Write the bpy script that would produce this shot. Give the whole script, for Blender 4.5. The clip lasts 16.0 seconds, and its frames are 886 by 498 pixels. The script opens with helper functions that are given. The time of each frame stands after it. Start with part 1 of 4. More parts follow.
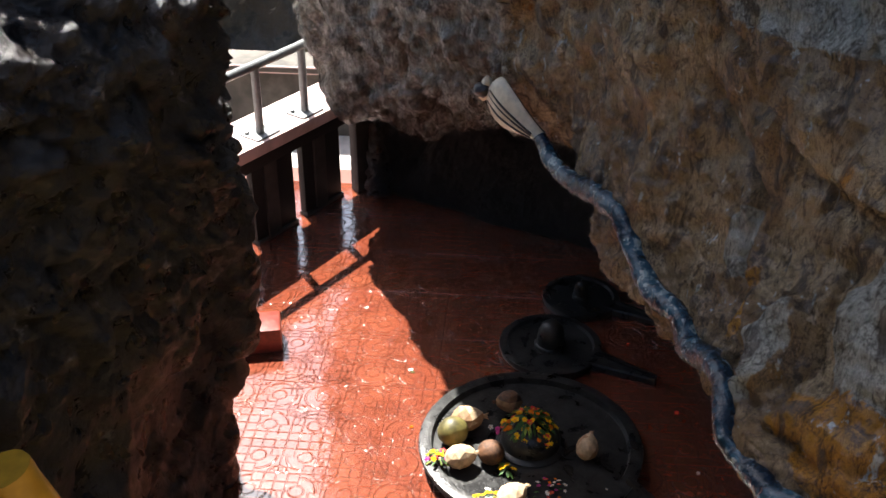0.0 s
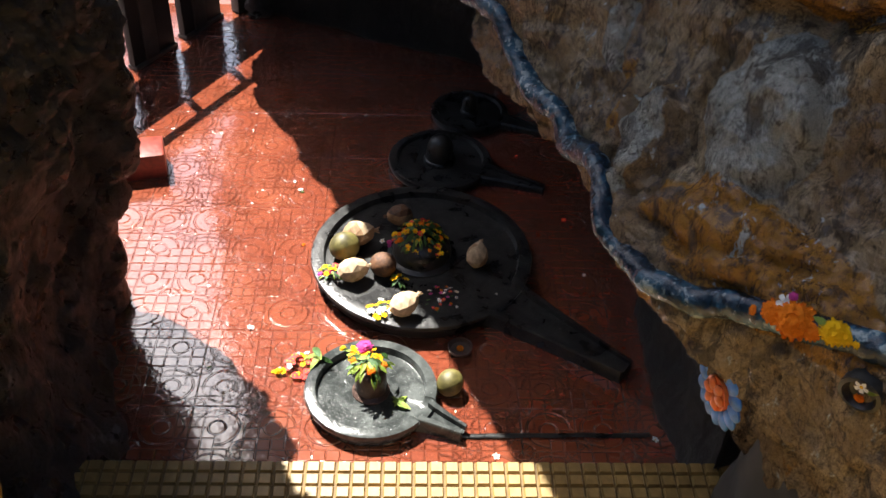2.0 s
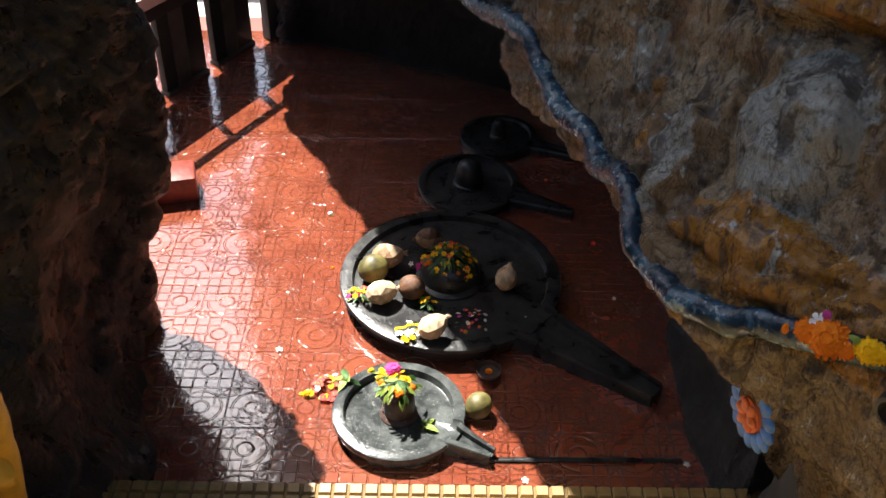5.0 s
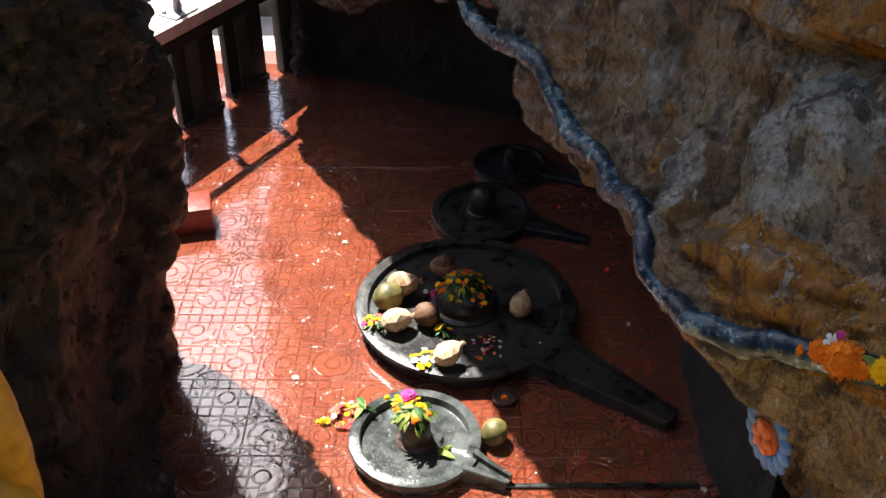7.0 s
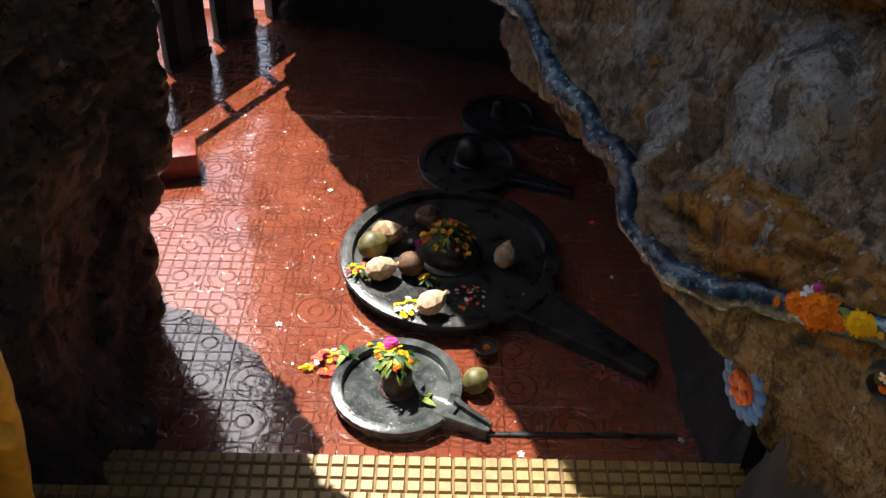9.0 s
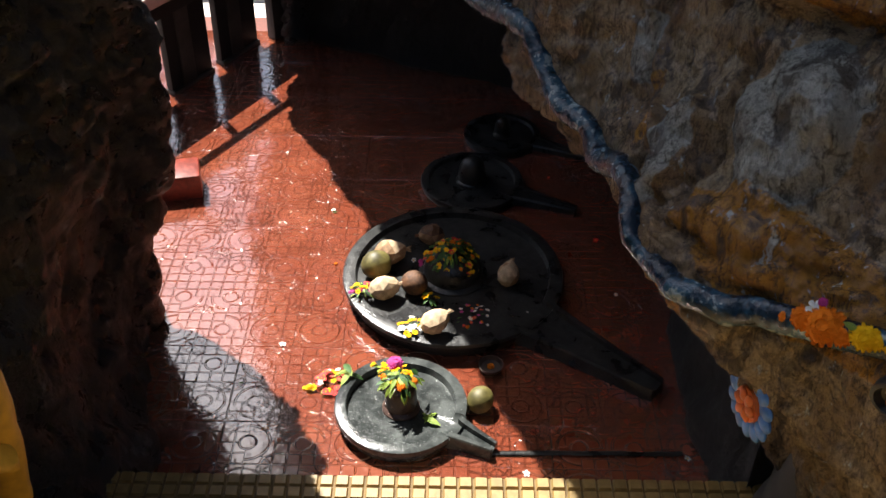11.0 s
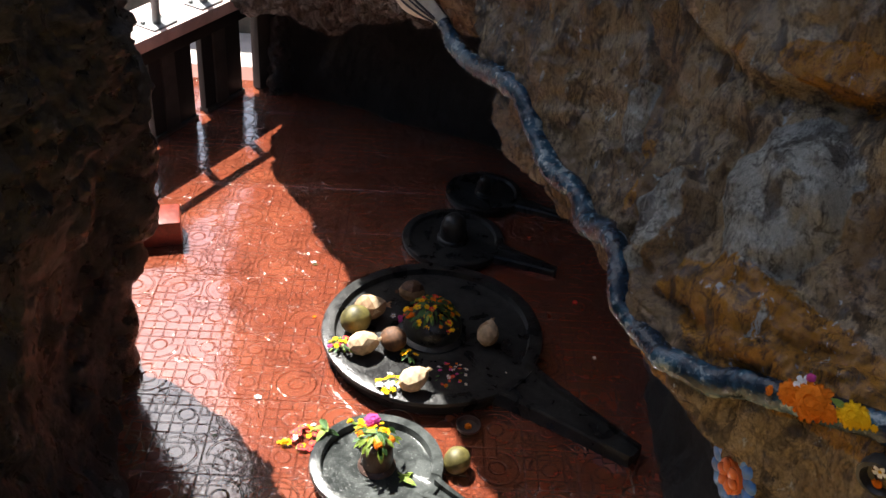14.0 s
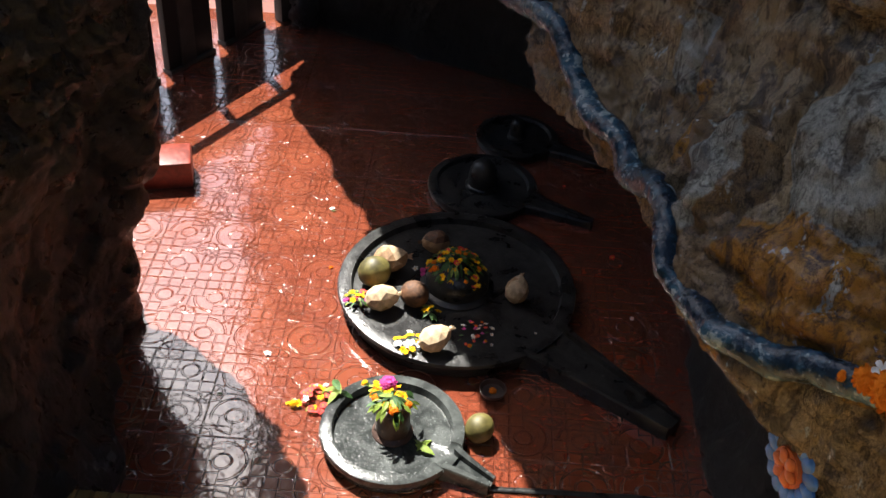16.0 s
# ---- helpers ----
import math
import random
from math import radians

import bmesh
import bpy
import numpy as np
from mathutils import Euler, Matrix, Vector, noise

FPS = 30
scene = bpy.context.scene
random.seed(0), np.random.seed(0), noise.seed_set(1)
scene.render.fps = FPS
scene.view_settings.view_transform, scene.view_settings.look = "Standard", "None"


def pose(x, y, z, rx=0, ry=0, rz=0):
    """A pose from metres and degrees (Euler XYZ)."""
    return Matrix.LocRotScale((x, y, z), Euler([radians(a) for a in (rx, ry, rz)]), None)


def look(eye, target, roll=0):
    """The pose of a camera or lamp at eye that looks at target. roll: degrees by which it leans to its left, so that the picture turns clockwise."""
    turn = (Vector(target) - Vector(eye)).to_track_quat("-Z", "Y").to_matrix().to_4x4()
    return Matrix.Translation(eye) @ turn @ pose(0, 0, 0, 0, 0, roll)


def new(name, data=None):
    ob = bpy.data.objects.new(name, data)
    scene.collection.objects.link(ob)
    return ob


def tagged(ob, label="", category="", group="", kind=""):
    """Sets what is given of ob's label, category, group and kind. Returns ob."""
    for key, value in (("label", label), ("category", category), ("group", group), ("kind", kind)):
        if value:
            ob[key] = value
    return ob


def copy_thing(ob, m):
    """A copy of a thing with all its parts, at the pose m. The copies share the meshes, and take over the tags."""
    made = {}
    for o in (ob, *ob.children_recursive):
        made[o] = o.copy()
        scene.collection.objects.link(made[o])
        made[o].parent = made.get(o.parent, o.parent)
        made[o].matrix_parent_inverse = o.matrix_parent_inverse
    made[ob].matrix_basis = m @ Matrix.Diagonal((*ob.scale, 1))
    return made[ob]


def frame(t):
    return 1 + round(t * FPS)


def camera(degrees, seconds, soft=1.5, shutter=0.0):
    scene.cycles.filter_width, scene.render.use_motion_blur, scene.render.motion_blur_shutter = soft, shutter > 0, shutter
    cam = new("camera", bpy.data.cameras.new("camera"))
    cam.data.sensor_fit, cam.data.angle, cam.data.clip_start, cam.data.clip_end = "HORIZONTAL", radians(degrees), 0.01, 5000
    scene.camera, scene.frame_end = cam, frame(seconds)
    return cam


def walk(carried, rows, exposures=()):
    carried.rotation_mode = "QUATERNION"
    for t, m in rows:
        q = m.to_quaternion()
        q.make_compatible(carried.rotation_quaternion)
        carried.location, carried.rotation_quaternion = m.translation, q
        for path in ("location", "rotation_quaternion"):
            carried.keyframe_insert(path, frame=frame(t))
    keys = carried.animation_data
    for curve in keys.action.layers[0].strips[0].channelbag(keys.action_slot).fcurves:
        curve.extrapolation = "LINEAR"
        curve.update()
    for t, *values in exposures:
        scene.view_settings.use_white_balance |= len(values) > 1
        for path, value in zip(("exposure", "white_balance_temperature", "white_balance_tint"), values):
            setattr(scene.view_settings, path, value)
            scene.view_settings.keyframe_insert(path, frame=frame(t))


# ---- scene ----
cam = camera(46.5, 16.0)
PATH = [
    (0, (0.552, -1.882, 2.24), (0.412, -0.173, 1.212), 0.4),
    (0.5, (0.564, -1.891, 2.218), (0.467, -0.215, 1.132), 0.6),
    (1, (0.582, -1.904, 2.197), (0.558, -0.283, 1.025), 0.4),
    (1.5, (0.592, -1.911, 2.179), (0.622, -0.34, 0.942), 1.1),
    (2, (0.589, -1.915, 2.178), (0.654, -0.382, 0.896), 2.3),
    (2.5, (0.596, -1.914, 2.167), (0.655, -0.393, 0.869), 2.0),
    (3, (0.599, -1.918, 2.171), (0.621, -0.349, 0.93), 0.5),
    (3.5, (0.597, -1.911, 2.176), (0.609, -0.334, 0.947), 0.6),
    (4, (0.593, -1.907, 2.176), (0.584, -0.339, 0.935), 0.8),
    (4.2, (0.593, -1.909, 2.171), (0.588, -0.348, 0.92), 1.4),
    (6.3, (0.593, -1.937, 2.152), (0.622, -0.34, 0.947), 0.2),
    (6.5, (0.59, -1.936, 2.154), (0.594, -0.337, 0.953), -0.2),
    (7, (0.59, -1.945, 2.162), (0.57, -0.339, 0.969), -0.1),
    (7.5, (0.594, -1.95, 2.157), (0.583, -0.382, 0.915), 1.0),
    (8, (0.598, -1.946, 2.149), (0.586, -0.427, 0.848), 1.9),
    (8.5, (0.599, -1.945, 2.149), (0.576, -0.421, 0.854), 1.7),
    (9, (0.604, -1.955, 2.152), (0.606, -0.404, 0.89), 1.4),
    (9.2, (0.622, -1.968, 2.136), (0.608, -0.41, 0.883), 1.2),
    (11.5, (0.599, -1.951, 2.145), (0.593, -0.375, 0.914), 0.7),
    (12, (0.593, -1.952, 2.142), (0.588, -0.378, 0.908), 0.8),
    (12.5, (0.593, -1.953, 2.141), (0.584, -0.378, 0.909), 0.4),
    (13, (0.594, -1.957, 2.141), (0.586, -0.38, 0.911), 0.7),
    (13.5, (0.584, -1.952, 2.14), (0.575, -0.364, 0.925), 1.9),
    (14, (0.566, -1.941, 2.154), (0.616, -0.305, 1.006), 4.1),
    (14.5, (0.559, -1.93, 2.163), (0.651, -0.324, 0.975), 5.8),
    (15, (0.558, -1.932, 2.159), (0.601, -0.356, 0.928), 5.2),
    (15.5, (0.553, -1.94, 2.147), (0.572, -0.407, 0.863), 6.2),
    (16, (0.593, -1.726, 2.024), (0.584, -0.157, 0.783), 4.0),
]
walk(cam, [(t, look(eye, target, roll)) for t, eye, target, roll in PATH],
     [(0, 2.12), (3.5, 1.94), (6.6, 2.08), (7.3, 2.02), (7.8, 1.76), (8.5, 1.52), (9.0, 1.54), (12.5, 1.66), (13.5, 1.76), (14.0, 1.90), (14.4, 2.16), (15.4, 2.08), (16.0, 1.74)])

# ---- world, sun, exposure ----
SUN_WAY = Vector((-0.385, 0.54, 1.0)).normalized()      # towards the sun
world = bpy.data.worlds.new("sky")
scene.world = world
world.use_nodes = True
wn = world.node_tree
sky = wn.nodes.new("ShaderNodeTexSky")
sky.sky_type, sky.sun_disc = "NISHITA", False
sky.sun_elevation = math.asin(SUN_WAY.z)
sky.sun_rotation = math.atan2(SUN_WAY.x, SUN_WAY.y) % (2 * math.pi)
wn.links.new(sky.outputs[0], wn.nodes["Background"].inputs[0])
wn.nodes["Background"].inputs[1].default_value = 0.066
sky.dust_density, sky.air_density = 2.2, 1.0
sun = new("sun", bpy.data.lights.new("sun", "SUN"))
sun.data.energy, sun.data.angle, sun.data.color = 5.0, radians(0.53), (1.0, 0.96, 0.90)
sun.matrix_world = look(SUN_WAY * 30, (0, 0, 0))

# ---- node helpers ----
class Nodes:
    """A small builder of procedural materials."""

    def __init__(self, name, rough=0.6, metal=0.0, spec=0.5):
        self.mat = bpy.data.materials.new(name)
        self.mat.use_nodes = True
        self.tree = self.mat.node_tree
        self.bsdf = self.tree.nodes["Principled BSDF"]
        self.bsdf.inputs["Roughness"].default_value = rough
        self.bsdf.inputs["Metallic"].default_value = metal
        self.bsdf.inputs["Specular IOR Level"].default_value = spec

    def node(self, kind, **inputs):
        n = self.tree.nodes.new(kind)
        for key, value in inputs.items():
            self.put(value, n.inputs[key.replace("_", " ")])
        return n

    def put(self, value, socket):
        if isinstance(value, bpy.types.NodeSocket):
            self.tree.links.new(value, socket)
        else:
            socket.default_value = value

    def coord(self, which="Object"):
        return self.node("ShaderNodeTexCoord").outputs[which]

    def place(self):
        return self.node("ShaderNodeNewGeometry").outputs["Position"]

    def math(self, op, a, b=0.0, clamp=False):
        n = self.tree.nodes.new("ShaderNodeMath")
        n.operation, n.use_clamp = op, clamp
        self.put(a, n.inputs[0])
        self.put(b, n.inputs[1])
        return n.outputs[0]

    def noise(self, vector, scale, detail=4.0, rough=0.55, warp=0.0):
        n = self.node("ShaderNodeTexNoise", Vector=vector, Scale=scale, Detail=detail, Roughness=rough, Distortion=warp)
        return n.outputs["Fac"]

    def voronoi(self, vector, scale, feature="F1"):
        n = self.node("ShaderNodeTexVoronoi", Vector=vector, Scale=scale)
        n.feature = feature
        return n.outputs["Distance"]

    def step(self, value, low, high):
        n = self.node("ShaderNodeMapRange", Value=value)
        n.interpolation_type = "SMOOTHSTEP"
        n.inputs["From Min"].default_value, n.inputs["From Max"].default_value = low, high
        return n.outputs[0]

    def mix(self, fac, a, b):
        n = self.tree.nodes.new("ShaderNodeMix")
        n.data_type = "RGBA"
        self.put(fac, n.inputs[0])
        self.put(a if isinstance(a, bpy.types.NodeSocket) else (*a, 1), n.inputs[6])
        self.put(b if isinstance(b, bpy.types.NodeSocket) else (*b, 1), n.inputs[7])
        return n.outputs[2]

    def bump(self, height, depth, strength=1.0, before=None):
        n = self.node("ShaderNodeBump", Height=height, Distance=depth, Strength=strength)
        if before is not None:
            self.put(before, n.inputs["Normal"])
        return n.outputs[0]

    def done(self, color, rough=None, normal=None):
        self.put(color if isinstance(color, bpy.types.NodeSocket) else (*color, 1), self.bsdf.inputs["Base Color"])
        if rough is not None:
            self.put(rough, self.bsdf.inputs["Roughness"])
        if normal is not None:
            self.put(normal, self.bsdf.inputs["Normal"])
        return self.mat


def plain(name, color, rough=0.5, vary=0.25, scale=60.0, depth=0.0006, metal=0.0, spec=0.5):
    """A surface of one colour with blotches and fine relief."""
    m = Nodes(name, rough, metal, spec)
    p = m.coord()
    a, b = m.noise(p, scale * 0.25), m.noise(p, scale, 6)
    fac = m.step(m.math("ADD", m.math("MULTIPLY", a, 0.6), m.math("MULTIPLY", b, 0.4)), 0.35, 0.65)
    dark = tuple(c * (1 - vary) for c in color)
    light = tuple(min(1, c * (1 + vary)) for c in color)
    return m.done(m.mix(fac, dark, light), m.math("ADD", m.math("MULTIPLY", b, 0.25), rough - 0.12, True), m.bump(b, depth))


# ---- materials ----
def painted_rock():
    """Cement-rendered boulder with a glossy wash: brown ground, ochre and blue-grey fields; bare grey rock at its far end."""
    m = Nodes("painted_rock", 0.35, 0.0, 0.9)
    p = m.place()
    field = m.node("ShaderNodeAttribute")
    field.attribute_name = "wash"
    part_of = m.node("ShaderNodeSeparateColor", Color=field.outputs["Color"])
    ochre, grey, bare = part_of.outputs
    drawn = m.node("ShaderNodeMapping", Vector=p)
    drawn.inputs["Rotation"].default_value = (0.0, radians(30), radians(30))
    drawn.inputs["Scale"].default_value = (1.0, 1.0, 0.42)
    q = drawn.outputs[0]
    big, mid = m.noise(q, 4.2, 6, 0.6, 0.4), m.noise(q, 11.0, 8, 0.66, 0.5)
    flake, fine = m.noise(q, 26.0, 10, 0.72, 0.3), m.noise(p, 75.0, 8, 0.7)
    c = m.mix(m.step(big, 0.40, 0.62), (0.28, 0.172, 0.078), (0.52, 0.38, 0.215))
    c = m.mix(m.step(m.math("ADD", m.math("MULTIPLY", mid, 0.6), m.math("MULTIPLY", grey, 0.36)), 0.42, 0.48), c, (0.47, 0.46, 0.385))
    c = m.mix(m.step(m.math("ADD", m.math("MULTIPLY", m.noise(q, 7.0, 8, 0.68, 0.4), 0.7), m.math("MULTIPLY", ochre, 0.30)), 0.455, 0.50), c, (0.52, 0.235, 0.03))
    c = m.mix(m.step(m.math("ADD", m.math("MULTIPLY", flake, 0.8), m.math("MULTIPLY", bare, 0.05)), 0.485, 0.515), c, (0.64, 0.66, 0.59))
    c = m.mix(m.math("MULTIPLY", m.step(bare, 0.2, 0.8), 0.85), c, m.mix(m.step(mid, 0.42, 0.6), (0.09, 0.08, 0.068), (0.48, 0.49, 0.47)))
    c = m.mix(m.math("MULTIPLY", m.step(m.noise(q, 15.0, 9, 0.7, 0.6), 0.53, 0.60), 0.75), c, (0.055, 0.036, 0.024))
    c = m.mix(m.math("MULTIPLY", m.step(fine, 0.52, 0.62), 0.5), c, (0.06, 0.045, 0.034))
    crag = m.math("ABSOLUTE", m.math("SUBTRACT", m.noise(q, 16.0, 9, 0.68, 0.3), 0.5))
    # Creases of the bump are darkened in the colour too, as painted shade.
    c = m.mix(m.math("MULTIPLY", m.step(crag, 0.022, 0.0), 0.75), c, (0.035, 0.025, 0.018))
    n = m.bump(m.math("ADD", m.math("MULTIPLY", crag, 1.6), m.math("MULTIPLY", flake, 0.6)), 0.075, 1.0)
    n = m.bump(fine, 0.009, 1.0, n)
    return m.done(c, m.math("ADD", m.math("MULTIPLY", flake, 0.4), 0.0, True), n)


def raw_rock(name, low, high, rust, pale=3.0, gloss=0.12):
    """Natural damp rock with nodules, rusty stains and a few scattered pale patches."""
    m = Nodes(name, 0.5, 0.0, 1.0)
    p = m.place()
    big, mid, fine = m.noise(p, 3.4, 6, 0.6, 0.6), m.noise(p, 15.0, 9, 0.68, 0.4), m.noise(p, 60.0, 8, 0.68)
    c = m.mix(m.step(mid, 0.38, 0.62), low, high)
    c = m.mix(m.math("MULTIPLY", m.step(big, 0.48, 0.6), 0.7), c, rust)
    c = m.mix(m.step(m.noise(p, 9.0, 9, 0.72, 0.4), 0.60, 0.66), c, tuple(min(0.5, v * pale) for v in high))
    crag = m.math("ABSOLUTE", m.math("SUBTRACT", m.noise(p, 22.0, 9, 0.68, 0.4), 0.5))
    n = m.bump(m.math("ADD", m.math("MULTIPLY", crag, 1.5), m.math("MULTIPLY", mid, 0.7)), 0.09, 1.0)
    n = m.bump(fine, 0.006, 0.9, n)
    return m.done(c, m.math("ADD", m.math("MULTIPLY", mid, 0.55), gloss, True), n)


def floor_tile():
    """Glossy wet red cement tile, embossed with rings, arcs and little squares."""
    m = Nodes("red_tile", 0.2, 0.0, 0.9)
    p = m.coord("Object")
    sep = m.node("ShaderNodeSeparateXYZ", Vector=p)
    unit = 0.15
    wob = m.math("MULTIPLY", m.math("SUBTRACT", m.noise(p, 30.0, 2), 0.5), 0.03)
    u = m.math("ADD", m.math("SUBTRACT", m.math("FRACT", m.math("ADD", m.math("DIVIDE", sep.outputs[0], unit), 100.0)), 0.5), wob)
    v = m.math("ADD", m.math("SUBTRACT", m.math("FRACT", m.math("ADD", m.math("DIVIDE", sep.outputs[1], unit), 100.0)), 0.5), wob)
    d = m.math("SQRT", m.math("ADD", m.math("MULTIPLY", u, u), m.math("MULTIPLY", v, v)))

    def line(value, at, half):
        return m.math("SUBTRACT", 1.0, m.step(m.math("ABSOLUTE", m.math("SUBTRACT", value, at)), half * 0.35, half))

    def grid(value, count, half):
        f = m.math("ABSOLUTE", m.math("SUBTRACT", m.math("FRACT", m.math("ADD", m.math("MULTIPLY", value, count), 50.0)), 0.5))
        return m.step(f, 0.5 - half, 0.5 - half * 0.35)
    au, av = m.math("ABSOLUTE", u), m.math("ABSOLUTE", v)
    cu, cv = m.math("SUBTRACT", au, 0.5), m.math("SUBTRACT", av, 0.5)
    corner = m.math("SQRT", m.math("ADD", m.math("MULTIPLY", cu, cu), m.math("MULTIPLY", cv, cv)))
    arcs = m.math("MAXIMUM", line(corner, 0.20, 0.030), line(m.math("SUBTRACT", au, av), 0.0, 0.03))
    arcs = m.math("MULTIPLY", arcs, m.step(d, 0.40, 0.44))
    squares = m.math("MAXIMUM", grid(u, 4.0, 0.09), grid(v, 4.0, 0.09))
    half = unit / 2
    cells = m.node("ShaderNodeVectorMath", Vector=p)
    cells.operation = "DIVIDE"
    cells.inputs[1].default_value = (half, half, 1000.0)
    whole = m.node("ShaderNodeVectorMath", Vector=cells.outputs[0])
    whole.operation = "FLOOR"
    shift = m.node("ShaderNodeVectorMath", Vector=whole.outputs[0])
    shift.operation = "ADD"
    m.put(m.math("MULTIPLY", m.node("ShaderNodeObjectInfo").outputs["Random"], 40.0), shift.inputs[1])
    kind = m.node("ShaderNodeTexWhiteNoise", Vector=shift.outputs[0]).outputs["Value"]
    gridded = m.step(kind, 0.50, 0.51)
    squares = m.math("MULTIPLY", squares, m.step(d, 0.19, 0.22))
    small = line(d, 0.155, 0.026)
    cut = m.math("MAXIMUM", m.math("MULTIPLY", m.math("MAXIMUM", line(d, 0.40, 0.030), arcs), m.math("SUBTRACT", 1.0, gridded)), m.math("MULTIPLY", squares, gridded))
    cut = m.math("MAXIMUM", m.math("MAXIMUM", cut, small), m.math("MAXIMUM", line(au, 0.5, 0.02), line(av, 0.5, 0.02)))
    cut = m.math("MULTIPLY", cut, m.step(m.noise(p, 16.0, 3), 0.30, 0.48))
    w = m.place()
    worn, wet, fine = m.noise(w, 3.0, 4), m.noise(w, 1.4, 3), m.noise(w, 90.0, 5)
    c = m.mix(m.step(worn, 0.35, 0.7), (0.178, 0.040, 0.019), (0.232, 0.060, 0.028))
    c = m.mix(m.math("MULTIPLY", m.step(m.noise(w, 24.0, 6), 0.58, 0.72), 0.35), c, (0.29, 0.10, 0.055))
    c = m.mix(m.math("MULTIPLY", cut, 0.06), c, (0.10, 0.02, 0.011))
    n = m.bump(m.math("SUBTRACT", m.math("MULTIPLY", fine, 0.03), cut), 0.0046, 1.0)
    n = m.bump(m.math("ADD", m.noise(w, 9.0, 3), m.math("MULTIPLY", m.noise(w, 48.0, 3), 0.35)), 0.0032, 0.6, n)
    m.bsdf.inputs["Coat Weight"].default_value = 1.0
    m.bsdf.inputs["Coat Roughness"].default_value = 0.03
    m.bsdf.inputs["Coat IOR"].default_value = 2.2
    m.put(n, m.bsdf.inputs["Coat Normal"])
    return m.done(c, m.math("ADD", m.math("MULTIPLY", wet, 0.16), 0.07), n)


def black_stone(name="black_stone", low=(0.012, 0.012, 0.012), high=(0.042, 0.042, 0.039), rough=0.25):
    m = Nodes(name, rough, 0.0, 0.35)
    p = m.place()
    a, b = m.noise(p, 14.0, 5, 0.6, 0.5), m.noise(p, 120.0, 4)
    c = m.mix(m.step(a, 0.35, 0.7), low, high)
    c = m.mix(m.math("MULTIPLY", m.step(b, 0.62, 0.72), 0.5), c, tuple(v * 3 for v in high))
    return m.done(c, m.math("ADD", m.math("MULTIPLY", a, 0.3), rough - 0.1), m.bump(m.math("ADD", b, a), 0.002, 0.6))


def snake_paint():
    m = Nodes("snake_paint", 0.3)
    p = m.place()
    a, b = m.noise(p, 13.0, 5, 0.65, 0.3), m.noise(p, 60.0, 6)
    c = m.mix(m.step(a, 0.44, 0.60), (0.006, 0.019, 0.036), (0.026, 0.078, 0.122))
    # Pale grey-blue patches put sky highlights into the paint colour.
    c = m.mix(m.step(m.math("ADD", m.math("MULTIPLY", a, 0.5), m.math("MULTIPLY", b, 0.5)), 0.54, 0.60), c, (0.24, 0.31, 0.32))
    return m.done(c, m.math("ADD", m.math("MULTIPLY", b, 0.3), 0.10), m.bump(b, 0.006, 0.9))


PAINTED = painted_rock()
# The strong pale patches here put bluish sky highlights into the colour.
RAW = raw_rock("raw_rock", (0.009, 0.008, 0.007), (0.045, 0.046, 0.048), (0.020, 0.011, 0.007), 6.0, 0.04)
# Near-black base colour: the hollow's deep shade is put into it.
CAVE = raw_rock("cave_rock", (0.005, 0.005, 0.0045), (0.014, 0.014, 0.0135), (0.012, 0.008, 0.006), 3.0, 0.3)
RED = floor_tile()
GROUT = plain("red_grout", (0.14, 0.03, 0.015), 0.5, 0.3)
YELLOW = plain("yellow_tile", (0.27, 0.175, 0.058), 0.45, 0.22, 40.0)
MORTAR = plain("dirty_mortar", (0.15, 0.095, 0.035), 0.8, 0.3)
STONE = black_stone()
SLATE = black_stone("worn_slate", (0.022, 0.025, 0.024), (0.082, 0.090, 0.085), 0.13)
SNAKE = snake_paint()
CREAM = plain("cream_paint", (0.62, 0.55, 0.42), 0.4, 0.15)
HOODBACK = plain("dark_paint", (0.03, 0.026, 0.03), 0.35, 0.4)
ORANGE = plain("orange_paint", (0.75, 0.16, 0.03), 0.4, 0.2)
SKYBLUE = plain("blue_paint", (0.055, 0.19, 0.50), 0.4, 0.25)
PINK = plain("pink_paint", (0.62, 0.30, 0.28), 0.4, 0.15)
ROBE = plain("yellow_paint", (0.60, 0.32, 0.03), 0.4, 0.2, 30.0)
DEEPBLUE = plain("deep_blue_paint", (0.02, 0.10, 0.30), 0.4, 0.3)
REDPAINT = plain("red_paint", (0.20, 0.030, 0.016), 0.35, 0.3)
# Both parapet cements are coloured extra dark, with the inner side's shade included.
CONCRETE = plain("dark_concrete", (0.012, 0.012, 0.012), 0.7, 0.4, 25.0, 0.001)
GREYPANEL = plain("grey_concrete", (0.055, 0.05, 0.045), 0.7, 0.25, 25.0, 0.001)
COPING = plain("pink_washed_cement", (0.62, 0.46, 0.43), 0.6, 0.15, 20.0, 0.001)
STEEL = plain("painted_steel", (0.20, 0.21, 0.21), 0.4, 0.2, 40.0)
OLIVE = plain("olive_water", (0.16, 0.13, 0.06), 0.25, 0.3, 4.0, 0.01)
HUSK = plain("coconut_husk", (0.34, 0.20, 0.10), 0.7, 0.3, 90.0, 0.0012)
PALEHUSK = plain("pale_coconut_husk", (0.52, 0.38, 0.235), 0.7, 0.25, 90.0, 0.0012)
GREENHUSK = plain("green_coconut_rind", (0.13, 0.11, 0.03), 0.55, 0.55, 30.0)
BROWNNUT = plain("brown_coconut_shell", (0.10, 0.045, 0.02), 0.7, 0.5, 90.0, 0.0015)
MARIGOLD = plain("marigold_petal", (0.80, 0.19, 0.006), 0.7, 0.4, 120.0, spec=0.2)
MARIYELLOW = plain("yellow_petal", (0.85, 0.47, 0.004), 0.7, 0.25, 120.0, spec=0.2)
